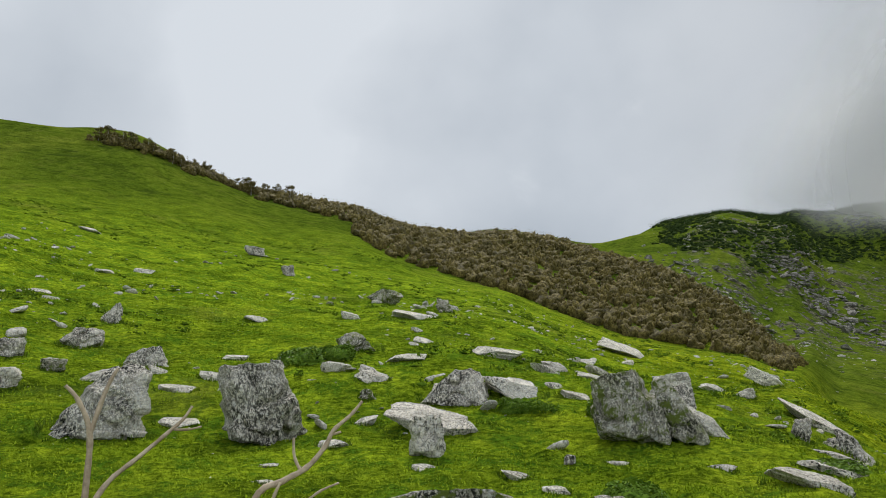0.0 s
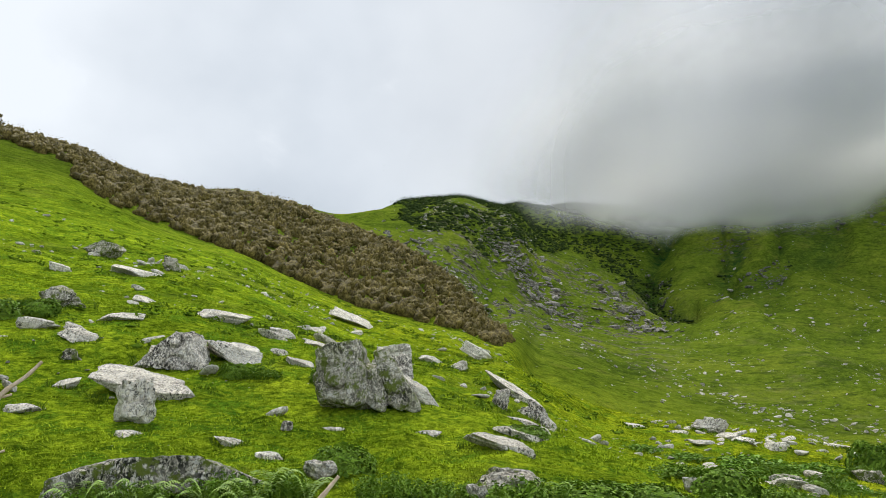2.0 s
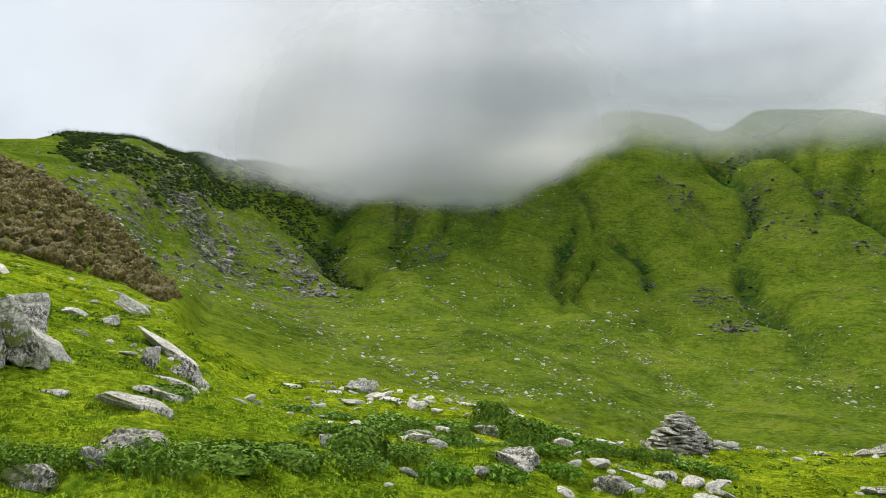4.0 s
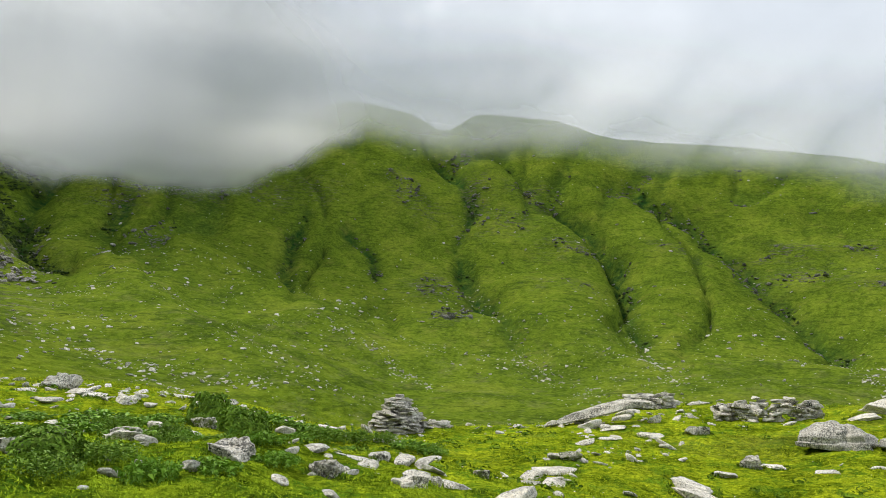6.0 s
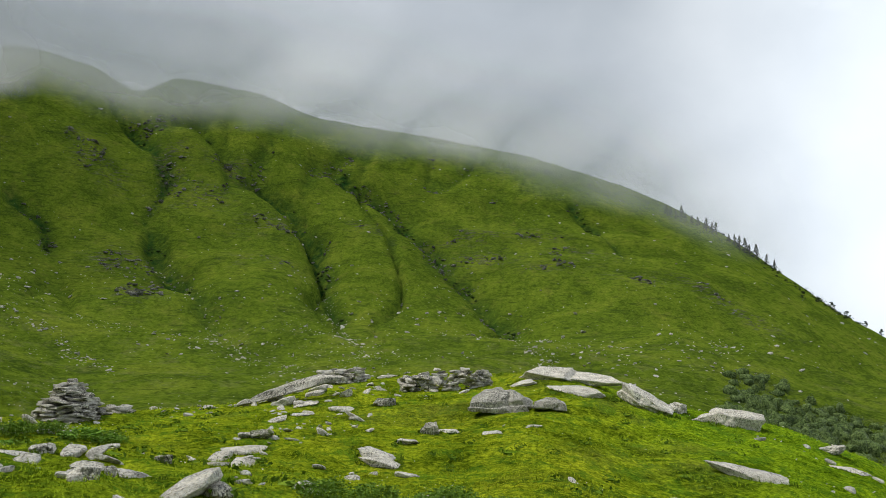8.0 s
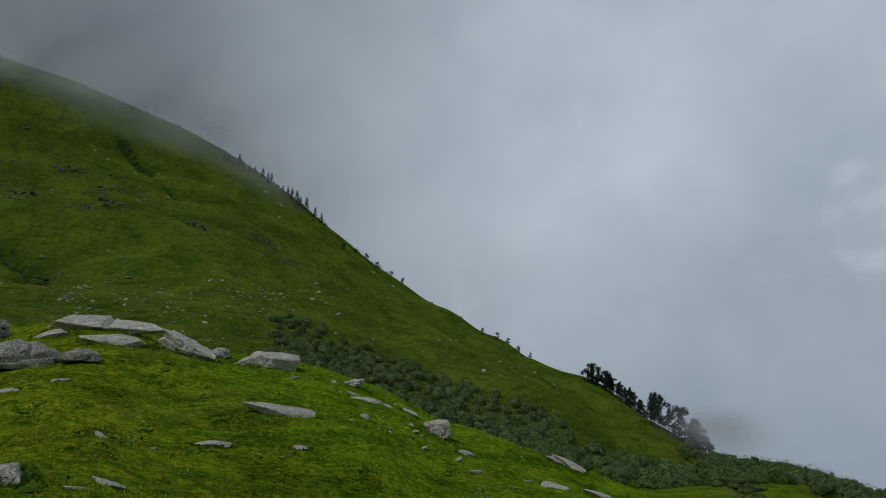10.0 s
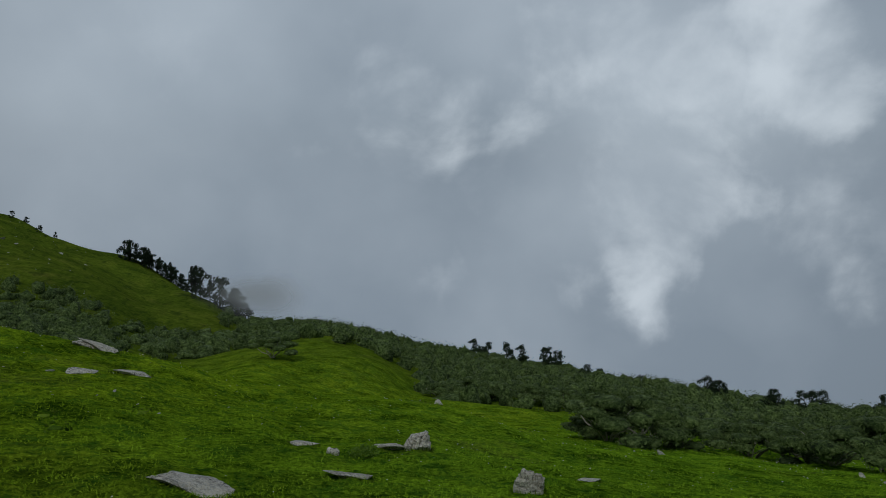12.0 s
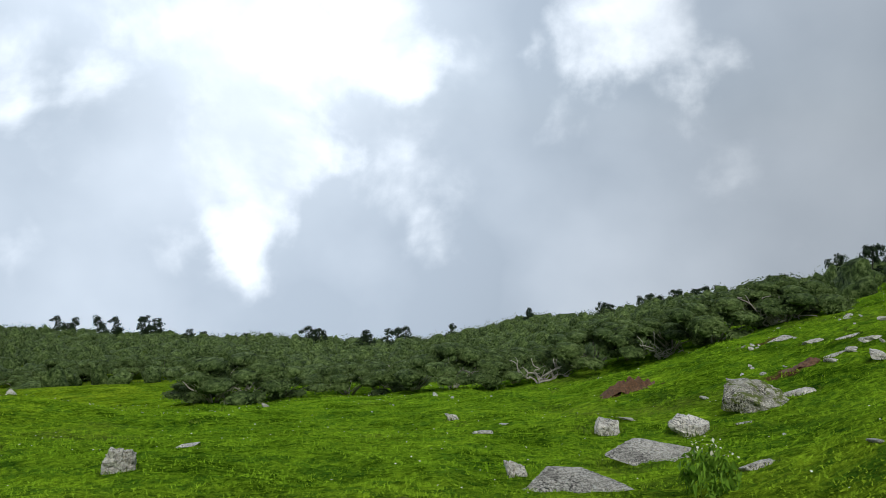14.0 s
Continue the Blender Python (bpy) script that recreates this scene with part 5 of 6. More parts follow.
def earth_bank(x, y, wide, deep, tall, turn, label):
    """Slipped clods of soil: a broken patch of raised, lumpy earth."""
    u, w = np.meshgrid(np.linspace(-1, 1, 56), np.linspace(-1, 1, 34), indexing="ij")
    c, s = math.cos(radians(turn)), math.sin(radians(turn))
    px, py = x + u * wide / 2 * c - w * deep / 2 * s, y + u * wide / 2 * s + w * deep / 2 * c
    rim = 1 - np.clip(np.hypot(u, w) + 0.35 * smooth_noise(px / 0.4, py / 0.4, 171), 0, 1.2)
    clods = 0.55 + 0.5 * smooth_noise(px / 0.30, py / 0.30, 172) + 0.4 * smooth_noise(px / 0.11, py / 0.11, 173)
    z = height(px, py) - 0.10 + (tall + 0.1) * np.clip(rim * 2.2, -0.3, 1) * (0.45 + 0.55 * clods) * (0.55 + 0.45 * u)
    n, k = u.shape
    i, j = np.meshgrid(np.arange(n - 1), np.arange(k - 1), indexing="ij")
    q = np.stack([i * k + j, (i + 1) * k + j, (i + 1) * k + j + 1, i * k + j + 1], -1).reshape(-1, 4)
    return tagged(new("earth_bank", mesh_from("earth_bank", np.stack([px, py, z], -1).reshape(-1, 3), q, EARTH)), label, "earth")


earth_bank(-9.9, -24.2, 2.2, 1.4, 0.85, 160, "crumbling red-brown earth bank where turf has slipped")
earth_bank(-13.2, -19.6, 1.6, 0.9, 0.3, 150, "small scar of bare brown earth in the turf")


# ---- wood ----
def tube(points, r0, r1, sides=7, steps=5):
    """A tapering, slightly knotted limb along points."""
    pts = [Vector(p) for p in points]
    fine = []
    for k in range(len(pts) - 1):
        a, b = pts[max(k - 1, 0)], pts[k]
        c, d = pts[k + 1], pts[min(k + 2, len(pts) - 1)]
        for i in range(steps):
            t = i / steps
            fine.append(0.5 * ((2 * b) + (c - a) * t + (2 * a - 5 * b + 4 * c - d) * t * t + (3 * b - a - 3 * c + d) * t ** 3))
    fine.append(pts[-1])
    V, F = [], []
    n = len(fine)
    for k, p in enumerate(fine):
        d = (fine[min(k + 1, n - 1)] - fine[max(k - 1, 0)]).normalized()
        u = d.cross(Vector((0.3, 0.9, 0.2))).normalized()
        w = d.cross(u)
        r = (r0 + (r1 - r0) * k / (n - 1)) * (1 + 0.10 * math.sin(k * 2.3) + 0.06 * math.sin(k * 5.1))
        for s in range(sides):
            a = 6.2832 * s / sides
            V.append(p + (u * math.cos(a) + w * math.sin(a)) * r)
    for k in range(n - 1):
        for s in range(sides):
            F.append((k * sides + s, k * sides + (s + 1) % sides, (k + 1) * sides + (s + 1) % sides, (k + 1) * sides + s))
    V = np.array([v[:] for v in V])
    F = np.array(F)
    tip = len(V)
    V = np.concatenate([V, [fine[-1][:], fine[0][:]]])
    caps = [((n - 1) * sides + s, (n - 1) * sides + (s + 1) % sides, tip, tip) for s in range(sides)]
    F3 = np.concatenate([F[:, [0, 1, 2]], F[:, [0, 2, 3]], np.array(caps)[:, :3]])
    return V, F3


def part_mesh(name, v, f, mat, parent, label="", smooth=True):
    ob = new(name, mesh_from(name, v, f, mat, smooth))
    ob.parent = parent
    return tagged(ob, label)


def dead_branch(x, y, limbs, label):
    top = empty_at("dead_branch", x, y, label, "branch")
    base = Vector(top.location)
    for points, r0, r1 in limbs:
        v, f = tube([Vector(p) - base for p in points], r0, r1)
        part_mesh("limb", v, f, DRIFTWOOD, top)
    return top


dead_branch(-1.05, 2.35, [
    ([(-1.05, 2.35, 0.15), (-1.10, 2.45, 0.8), (-1.14, 2.53, 1.35), (-1.15, 2.54, 1.55), (-1.19, 2.52, 1.66), (-1.23, 2.50, 1.71)], 0.0149, 0.0060),
    ([(-1.15, 2.54, 1.55), (-1.12, 2.55, 1.68), (-1.10, 2.555, 1.74), (-1.085, 2.56, 1.77)], 0.0087, 0.0053),
    ([(-1.125, 2.51, 1.30), (-1.08, 2.56, 1.40), (-1.01, 2.60, 1.47), (-0.92, 2.64, 1.56), (-0.88, 2.65, 1.60), (-0.855, 2.66, 1.645)], 0.0099, 0.0045),
    ([(-0.905, 2.64, 1.565), (-0.86, 2.655, 1.565), (-0.82, 2.67, 1.575)], 0.0050, 0.0030),
], "bleached forked dead branch stuck upright in the turf")
dead_branch(-0.75, 2.45, [
    ([(-0.75, 2.45, 0.15), (-0.74, 2.6, 0.9), (-0.64, 2.71, 1.31), (-0.54, 2.735, 1.385), (-0.46, 2.75, 1.43), (-0.40, 2.76, 1.50), (-0.37, 2.77, 1.56), (-0.31, 2.78, 1.615), (-0.27, 2.79, 1.665)], 0.0149, 0.0053),
    ([(-0.48, 2.75, 1.42), (-0.505, 2.75, 1.47), (-0.51, 2.75, 1.535)], 0.0062, 0.0045),
    ([(-0.65, 2.69, 1.29), (-0.61, 2.69, 1.315), (-0.57, 2.69, 1.32), (-0.555, 2.695, 1.35), (-0.54, 2.70, 1.385)], 0.0081, 0.0053),
    ([(-0.575, 2.69, 1.318), (-0.53, 2.70, 1.305), (-0.47, 2.71, 1.31), (-0.40, 2.72, 1.355), (-0.34, 2.74, 1.38)], 0.0062, 0.0037),
    ([(-0.38, 2.77, 1.545), (-0.36, 2.775, 1.55), (-0.345, 2.78, 1.555)], 0.0050, 0.0045),
], "pale crooked dead branch with forked bare limbs")
dead_branch(0.45, 2.45, [
    ([(0.45, 2.45, 0.15), (0.55, 2.60, 0.9), (0.63, 2.67, 1.15), (0.69, 2.68, 1.23), (0.735, 2.68, 1.285)], 0.0161, 0.0060),
], "short reddish broken dead branch among weeds")


# ---- rhododendron bushes at the foot of the scrub ----
def shrub(rng, wide, tall, leaves, mat=None):
    """Twisted pale stems that fan out under a spreading leafy head."""
    top = new("rhododendron_bush")
    tagged(top, "spreading dark green rhododendron bush on twisted pale stems", "bush", "bushes along the meadow")
    for k in range(7):
        a = 6.28 * k / 7 + rng.normal(0, 0.3)
        reach = wide * 0.5 * rng.uniform(0.55, 0.9)
        p = [(0.10 * math.cos(a), 0.10 * math.sin(a), -0.15)]
        for i in range(1, 5):
            t = i / 4
            p.append((reach * t * math.cos(a) + rng.normal(0, 0.10), reach * t * math.sin(a) + rng.normal(0, 0.10), tall * (0.06 + 0.52 * t ** 1.1) + rng.normal(0, 0.07)))
        v, f = tube(p, 0.055, 0.018, 6)
        part_mesh("stem", v, f, BARK, top)
    C, N, V, F, at = [], [], [], [], 0
    core_v, core_f = BALLS[2]
    count = 20
    per = leaves // count
    for _ in range(count):
        a, r = rng.uniform(0, 6.28), wide * 0.5 * math.sqrt(rng.random())
        hx, hy, hz = r * math.cos(a), r * math.sin(a), tall * (0.84 - 0.42 * (2 * r / wide) ** 2) * rng.uniform(0.8, 1.08)
        hr = wide * rng.uniform(0.10, 0.17)
        # flat-topped umbrellas of leaf whorls
        d = rng.normal(size=(per, 3))
        d[:, 2] = d[:, 2] * 0.7 + 0.35
        d /= np.linalg.norm(d, axis=1)[:, None]
        C.append(np.array([hx, hy, hz]) + d * (hr * rng.uniform(0.75, 1.12, per))[:, None] * [1.1, 1.1, 0.55])
        N.append(d * [0.8, 0.8, 0.8] + [0, 0, 0.5])
        V.append(core_v * (hr * 0.82) * (1 + 0.2 * fuzz3(core_v, 2.0, int(rng.integers(900))))[:, None] * [1.1, 1.1, 0.45] + [hx, hy, hz])
        F.append(core_f + at)
        at += len(core_v)
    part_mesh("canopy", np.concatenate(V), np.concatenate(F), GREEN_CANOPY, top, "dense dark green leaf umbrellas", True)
    v, f = leaf_patches(rng, np.concatenate(C), np.concatenate(N), 0.085, 0.42, 0.25)
    f = np.concatenate([f[:, :3], f[:, [0, 2, 3]]])
    part_mesh("foliage", v, f, mat or GREEN_LEAF, top, "whorls of leathery dark green leaves", False)
    return top


rng = np.random.default_rng(47)
bushes = [shrub(rng, w, t, 2400) for w, t in ((4.6, 2.3), (4.0, 2.0), (5.4, 2.6), (3.6, 1.8))]
BUSH_PLACES = [(32, -77), (29, -80), (26, -82), (22, -81), (18, -81), (7, -43.5), (5.2, -45), (3, -47), (-1, -50), (-3, -48.5), (-5, -45), (-7, -42.5), (-9, -42),
               (-11, -43.2), (-13.2, -42.8), (-15, -40.5), (-16.5, -39), (-18, -37), (-19, -34.5), (-20.5, -33), (-22, -33), (6.5, -47), (-24, -36), (49, -69), (8.5, -46), (-4, -47.5)]
used = set()
for k, (x, y) in enumerate(BUSH_PLACES):
    v = int(rng.integers(4))
    z = float(height(np.array([x]), np.array([y]))[0])
    m = Matrix.Translation((x, y, z)) @ pose(0, 0, 0, 0, 0, rng.uniform(0, 360)) @ Matrix.Scale(rng.uniform(0.85, 1.15), 4)
    if v not in used:
        used.add(v)
        bushes[v].matrix_world = m
    else:
        copy_thing(bushes[v], m @ Matrix.Diagonal([1 / s for s in bushes[v].scale] + [1]))


def gnarled(x, y, face, scale, label):
    """Bare twisted stems that fork from one root at the edge of the scrub."""
    top = empty_at("gnarled_trunk", x, y, label, "trunk")
    c, s = math.cos(radians(face)), math.sin(radians(face))
    for reach, rise in ((-1.6, 1.3), (-1.0, 0.8), (0.5, 0.6), (1.2, 1.0), (1.9, 0.8), (-0.3, 1.4), (0.9, 1.3)):
        p = [(0, 0, -0.1)]
        for i in range(1, 8):
            t = i / 7
            u = reach * scale * t + rng.normal(0, 0.13)
            p.append((u * c + rng.normal(0, 0.12), u * s + rng.normal(0, 0.12), rise * scale * t ** 1.3 + rng.normal(0, 0.10)))
        v, f = tube(p, 0.052 * scale, 0.022 * scale, 6)
        limb = part_mesh("limb", v, f, BARK, top)
        for k in (3, 5):
            a = Vector(p[k])
            b = a + Vector((rng.normal(0, 0.25), rng.normal(0, 0.25), rng.uniform(0.15, 0.45))) * scale
            v, f = tube([a, (a + b) / 2 + Vector((rng.normal(0, 0.06), rng.normal(0, 0.06), 0)), b], 0.028 * scale, 0.012 * scale, 5, 3)
            part_mesh("fork", v, f, BARK, limb)
    return top


gnarled(-11.6, -40.2, 165, 1.1, "pale twisted rhododendron trunk forking low at the scrub edge")
gnarled(5.6, -42.4, 185, 0.75, "small pale forked trunk under a rhododendron bush")
gnarled(-20.4, -32.0, 150, 0.9, "tangle of pale crooked stems under the bushes")
gnarled(-16.9, -36.0, 155, 0.8, "pale crooked stem leaning out of the scrub")


# ---- trees on the skylines ----
def tree(rng, tall, conifer, leaf=None, bark=None):
    top = new("fir_tree" if conifer else "stunted_tree")
    tagged(top, "dark ragged fir standing on the misty ridge" if conifer else "small dark wind-shaped tree above the scrub", "tree", "trees on the skyline")
    v, f = tube([(0, 0, -0.3), (0.02 * tall, 0, tall * 0.4), (-0.01 * tall, 0.01 * tall, tall * 0.95)], 0.03 * tall, 0.006 * tall, 6)
    part_mesh("trunk", v, f, bark or FIR_BARK, top)
    C, N = [], []
    if conifer:
        for k in range(15):
            z = tall * (0.22 + 0.76 * k / 15)
            r = tall * 0.24 * (1 - k / 15.5) * rng.uniform(0.6, 1.25) + 0.03 * tall
            for _ in range(5):
                a = rng.uniform(0, 6.28)
                t = np.sqrt(rng.random(9))
                C.append(np.stack([r * t * math.cos(a), r * t * math.sin(a), z - 0.10 * tall * t ** 2 + rng.normal(0, 0.01 * tall, 9)], -1))
                N.append(np.tile([0.3 * math.cos(a), 0.3 * math.sin(a), 1.0], (9, 1)))
    else:
        for _ in range(24):
            up = rng.uniform(0.06, 0.92)
            a, r = rng.uniform(0, 6.28), tall * 0.36 * math.sqrt(rng.random()) * math.sqrt(max(1 - ((up - 0.3) / 0.7) ** 2, 0.03))
            d = rng.normal(size=(40, 3))
            d /= np.linalg.norm(d, axis=1)[:, None]
            C.append(np.array([r * math.cos(a), r * math.sin(a), tall * up]) + d * (tall * rng.uniform(0.10, 0.17) * rng.uniform(0.4, 1.0, 40))[:, None] * [1, 1, 0.8])
            N.append(d + [0, 0, 0.4])
    v, f = leaf_patches(rng, np.concatenate(C), np.concatenate(N), 0.038 * tall, 0.55)
    f = np.concatenate([f[:, :3], f[:, [0, 2, 3]]])
    part_mesh("crown", v, f, leaf or DARK_LEAF, top, smooth=False)
    return top


def plant_trees(rng, kinds, places, low, high, placed):
    for x, y in places:
        v = int(rng.integers(len(kinds)))
        s = rng.uniform(low, high)
        m = Matrix.Translation((x, y, float(height(np.array([x]), np.array([y]))[0]))) @ pose(0, 0, 0, 0, 0, rng.uniform(0, 360)) @ Matrix.Diagonal((s * rng.uniform(0.85, 1.2), s, s, 1))
        if kinds[v] not in placed:
            placed.append(kinds[v])
            kinds[v].matrix_world = m
        else:
            copy_thing(kinds[v], m @ Matrix.Diagonal([1 / s for s in kinds[v].scale] + [1]))


firs = [tree(rng, 1.0, True) for _ in range(3)]
stunted = [tree(rng, 1.0, False) for _ in range(3)]
bronze = [tree(rng, 1.0, False, BROWN_LEAF, BARK) for _ in range(2)]
for t in bronze:
    tagged(t, "small bronze-leaved tree with pale trunk on the hill crest")
done = []
plant_trees(rng, firs, [(238, -237), (236, -240), (237, -243), (233, -245), (231, -249), (233, -252), (229, -253), (131, -149), (131, -150.5), (127, -151), (124, -152), (122, -153), (120, -153), (239, -234), (235, -242), (234, -239), (232, -247), (230, -251), (228, -255), (231, -246), (235, -238)], 6.0, 9.5, done)
plant_trees(rng, stunted, [(240, -233), (234, -247), (129, -150), (125, -152.5), (118, -153.5), (121, -154), (239, -235), (237, -239), (236, -244), (231, -250), (229, -254)], 6.0, 9.0, done)
plant_trees(rng, firs, [(384, -113), (385, -118), (385, -123), (384, -126), (383, -133), (386, -139), (382, -144), (382, -147), (379, -151), (380, -157), (382, -163), (382, -167),
                        (384, -115), (385, -121), (384, -129), (383, -136), (381, -149), (381, -154)], 5.0, 8.5, done)
plant_trees(rng, stunted, [(336, -159), (345, -170), (351, -179), (347, -184), (354, -196), (348, -200), (314, -229), (308, -234), (304, -238), (275, -221), (267, -222)], 2.6, 4.0, done)
plant_trees(rng, bronze, [(-58, 117), (-56, 116), (-54, 117), (-52, 117), (-50, 118), (-49, 118), (-46, 119), (-45, 120), (-44, 123), (-45, 135), (-41, 131), (-40, 137), (-37, 133), (-35, 129), (-57, 118), (-53, 118), (-47, 121), (-43, 126), (-42, 134), (-38, 135), (-36, 131), (-33, 131), (-31, 132), (-29, 134)], 2.0, 3.0, done)
plant_trees(rng, stunted, [(56, -184), (48, -188), (45, -188), (4, -134), (2, -135), (-6, -127), (-13, -141), (-46, -118), (-51, -117), (-58, -117), (-62, -116), (-71, -105), (-48, -64), (-46, -62),
                           (-38, -48), (-40, -49), (-36, -132), (30, -170), (20, -165), (62, -178)], 2.6, 3.9, done)

plant_trees(rng, stunted, [(68, -188), (59, -190), (48, -191), (45, -189), (64, -189), (55, -190)], 4.6, 5.6, done)
plant_trees(rng, stunted, [(29, -148), (3, -131), (-5, -123), (-10, -139), (-14, -146), (-23, -144), (5, -132), (-12, -142)], 3.2, 4.4, done)
plant_trees(rng, stunted, [(-49, -129), (-51, -113), (-56, -115), (-61, -114), (-62, -112), (-73, -107), (-53, -114), (-59, -113), (-66, -111)], 2.8, 3.6, done)


# ---- rank herbs between the rocks ----
def herb(rng, mat, leaf, stems, tall, name, label):
    top = new(name)
    tagged(top, label, "plant", "herbs among the rocks")
    C, N, V, F, at = [], [], [], [], 0
    for _ in range(stems):
        a, r = rng.uniform(0, 6.28), math.sqrt(rng.random())
        x, y = r * math.cos(a), r * math.sin(a)
        h = tall * (1 - 0.45 * r * r) * rng.uniform(0.7, 1.1)
        lean = rng.normal(0, 0.12, 2) + np.array([x, y]) * 0.15
        v, f = tube([(x, y, -0.05), (x + lean[0] * 0.4, y + lean[1] * 0.4, h * 0.5), (x + lean[0], y + lean[1], h)], 0.012, 0.004, 3, 2)
        V.append(v)
        F.append(f + at)
        at += len(v)
        n = 9
        t = rng.uniform(0.25, 1.02, n)
        spin = rng.uniform(0, 6.28, n)
        out = leaf * 0.9
        C.append(np.stack([x + lean[0] * t + out * np.cos(spin), y + lean[1] * t + out * np.sin(spin), h * t], -1))
        N.append(np.stack([0.5 * np.cos(spin), 0.5 * np.sin(spin), np.ones(n)], -1))
    v, f = leaf_patches(rng, np.concatenate(C), np.concatenate(N), leaf, 0.5, 0.5)
    stalks = np.concatenate(V)
    part_mesh("foliage", np.concatenate([v, stalks]), np.concatenate([f[:, :3], f[:, [0, 2, 3]], np.concatenate(F) + len(v)]), mat, top, smooth=False)["kind"] = "stuff"
    return top


def leafy_dome(rng, mat, name, label, leaf, count):
    """A close round bush of upright leafy stems: many small leaves over a twiggy heart."""
    top = new(name)
    tagged(top, label, "plant", "herbs among the rocks")
    c, nrm = dome(rng, count, 12)
    c = c * rng.uniform(0.86, 1.06, count)[:, None]
    v, f = leaf_patches(rng, c, nrm + [0, 0, 0.5], leaf, 0.55, 0.5)
    part_mesh("foliage", v, np.concatenate([f[:, :3], f[:, [0, 2, 3]]]), mat, top, smooth=False)["kind"] = "stuff"
    cv, cf = BALLS[3]
    part_mesh("heart", cv * (0.58 + 0.12 * fuzz3(cv, 3.0, int(rng.integers(900))))[:, None], cf, mat, top)
    return top


rng = np.random.default_rng(53)
nettles = [herb(rng, HERB, 0.075, 120, 0.95, "nettle_clump", "dense clump of dark green nettles beside rocks") for _ in range(2)]
domes = [leafy_dome(rng, HERB, "nettle_bush", "round dense bush of dark green nettles", 0.085, 1500) for _ in range(2)]
docks = [herb(rng, LIME_HERB, 0.11, 60, 0.7, "dock_clump", "bright lime green broad-leaved dock clump")]
placed = []


def grow(kinds, rows):
    for x, y, wide, tall in rows:
        src = kinds[int(rng.integers(len(kinds)))]
        m = Matrix.Translation((x, y, float(height(np.array([x]), np.array([y]))[0]))) @ pose(0, 0, 0, 0, 0, rng.uniform(0, 360)) @ Matrix.Diagonal((wide, wide, tall, 1))
        if src not in placed:
            placed.append(src)
            src.matrix_world = m
        else:
            copy_thing(src, m @ Matrix.Diagonal([1 / s for s in src.scale] + [1]))


def fern(rng):
    """Arching fronds with paired leaflets from one crown."""
    top = new("fern")
    tagged(top, "bright green fern with arching fronds beside a slab", "plant", "herbs among the rocks")
    for k in range(9):
        a = 6.28 * k / 9 + rng.normal(0, 0.25)
        reach, rise = rng.uniform(0.7, 1.0), rng.uniform(0.5, 0.95)
        t = np.linspace(0.12, 1, 16)
        x, z = reach * t, rise * np.sin(t * 2.3) * 0.95
        side = 0.26 * np.sin(np.pi * np.clip(t * 0.92 + 0.08, 0, 1)) + 0.02
        V, F = [], []
        for i in range(16):
            for sign in (-1, 1):
                at = len(V)
                V += [(x[i] - 0.022, 0, z[i]), (x[i] + 0.03, 0, z[i] + 0.005), (x[i] + 0.09, sign * side[i], z[i] - 0.05)]
                F.append((at, at + 1, at + 2))
        v = np.array(V)
        c, d = math.cos(a), math.sin(a)
        v = np.stack([v[:, 0] * c - v[:, 1] * d, v[:, 0] * d + v[:, 1] * c, v[:, 2]], -1)
        part_mesh("frond", v, np.array(F), FERN, top, smooth=False)
    return top


# round bushes first, then lower clumps, docks and ferns: place, width, height
grow(domes, [(19.0, 15.8, 0.66, 0.88), (17.8, 13.6, 0.78, 0.90), (2.0, 8.05, 0.36, 0.36), (-4.0, 21.4, 0.75, 0.55), (-3.1, 21.9, 0.6, 0.45), (6.4, 7.3, 0.42, 0.32), (4.0, 6.25, 0.42, 0.26), (3.3, 15.0, 0.45, 0.4),
             (4.9, 6.5, 0.36, 0.24), (5.6, 10.9, 0.42, 0.22), (1.5, 15.6, 0.36, 0.32), (10.2, 9.4, 0.3, 0.25)])
grow(nettles, [(20.9, 13.0, 0.6, 0.5), (22.2, 12.6, 0.6, 0.5), (23.2, 12.0, 0.5, 0.4), (13.9, 14.2, 0.5, 0.4), (14.6, 13.3, 0.45, 0.36), (13.2, 12.0, 0.5, 0.3),
               (15.5, 12.5, 0.5, 0.3), (3.2, 6.0, 0.4, 0.3), (5.8, 6.6, 0.4, 0.28), (6.9, 7.0, 0.4, 0.28),
               (2.1, 6.6, 0.3, 0.26), (2.6, 6.5, 0.3, 0.22), (1.9, 15.4, 0.4, 0.3), (6.6, 8.2, 0.4, 0.22), (17.8, 15.2, 0.4, 0.3), (24.0, 10.5, 0.4, 0.3), (7.6, -14.5, 0.3, 0.25), (12.4, 0.9, 0.4, 0.3), (12.1, 0.2, 0.4, 0.28), (14.3, -0.3, 0.45, 0.35),
               (13.8, -1.2, 0.45, 0.3), (12.9, -0.7, 0.35, 0.25), (11.6, 1.6, 0.4, 0.3)])
grow(nettles, [(0.0, 6.95, 0.26, 0.30), (0.7, 6.95, 0.28, 0.32), (-0.4, 6.95, 0.22, 0.28), (1.25, 7.0, 0.22, 0.28)])
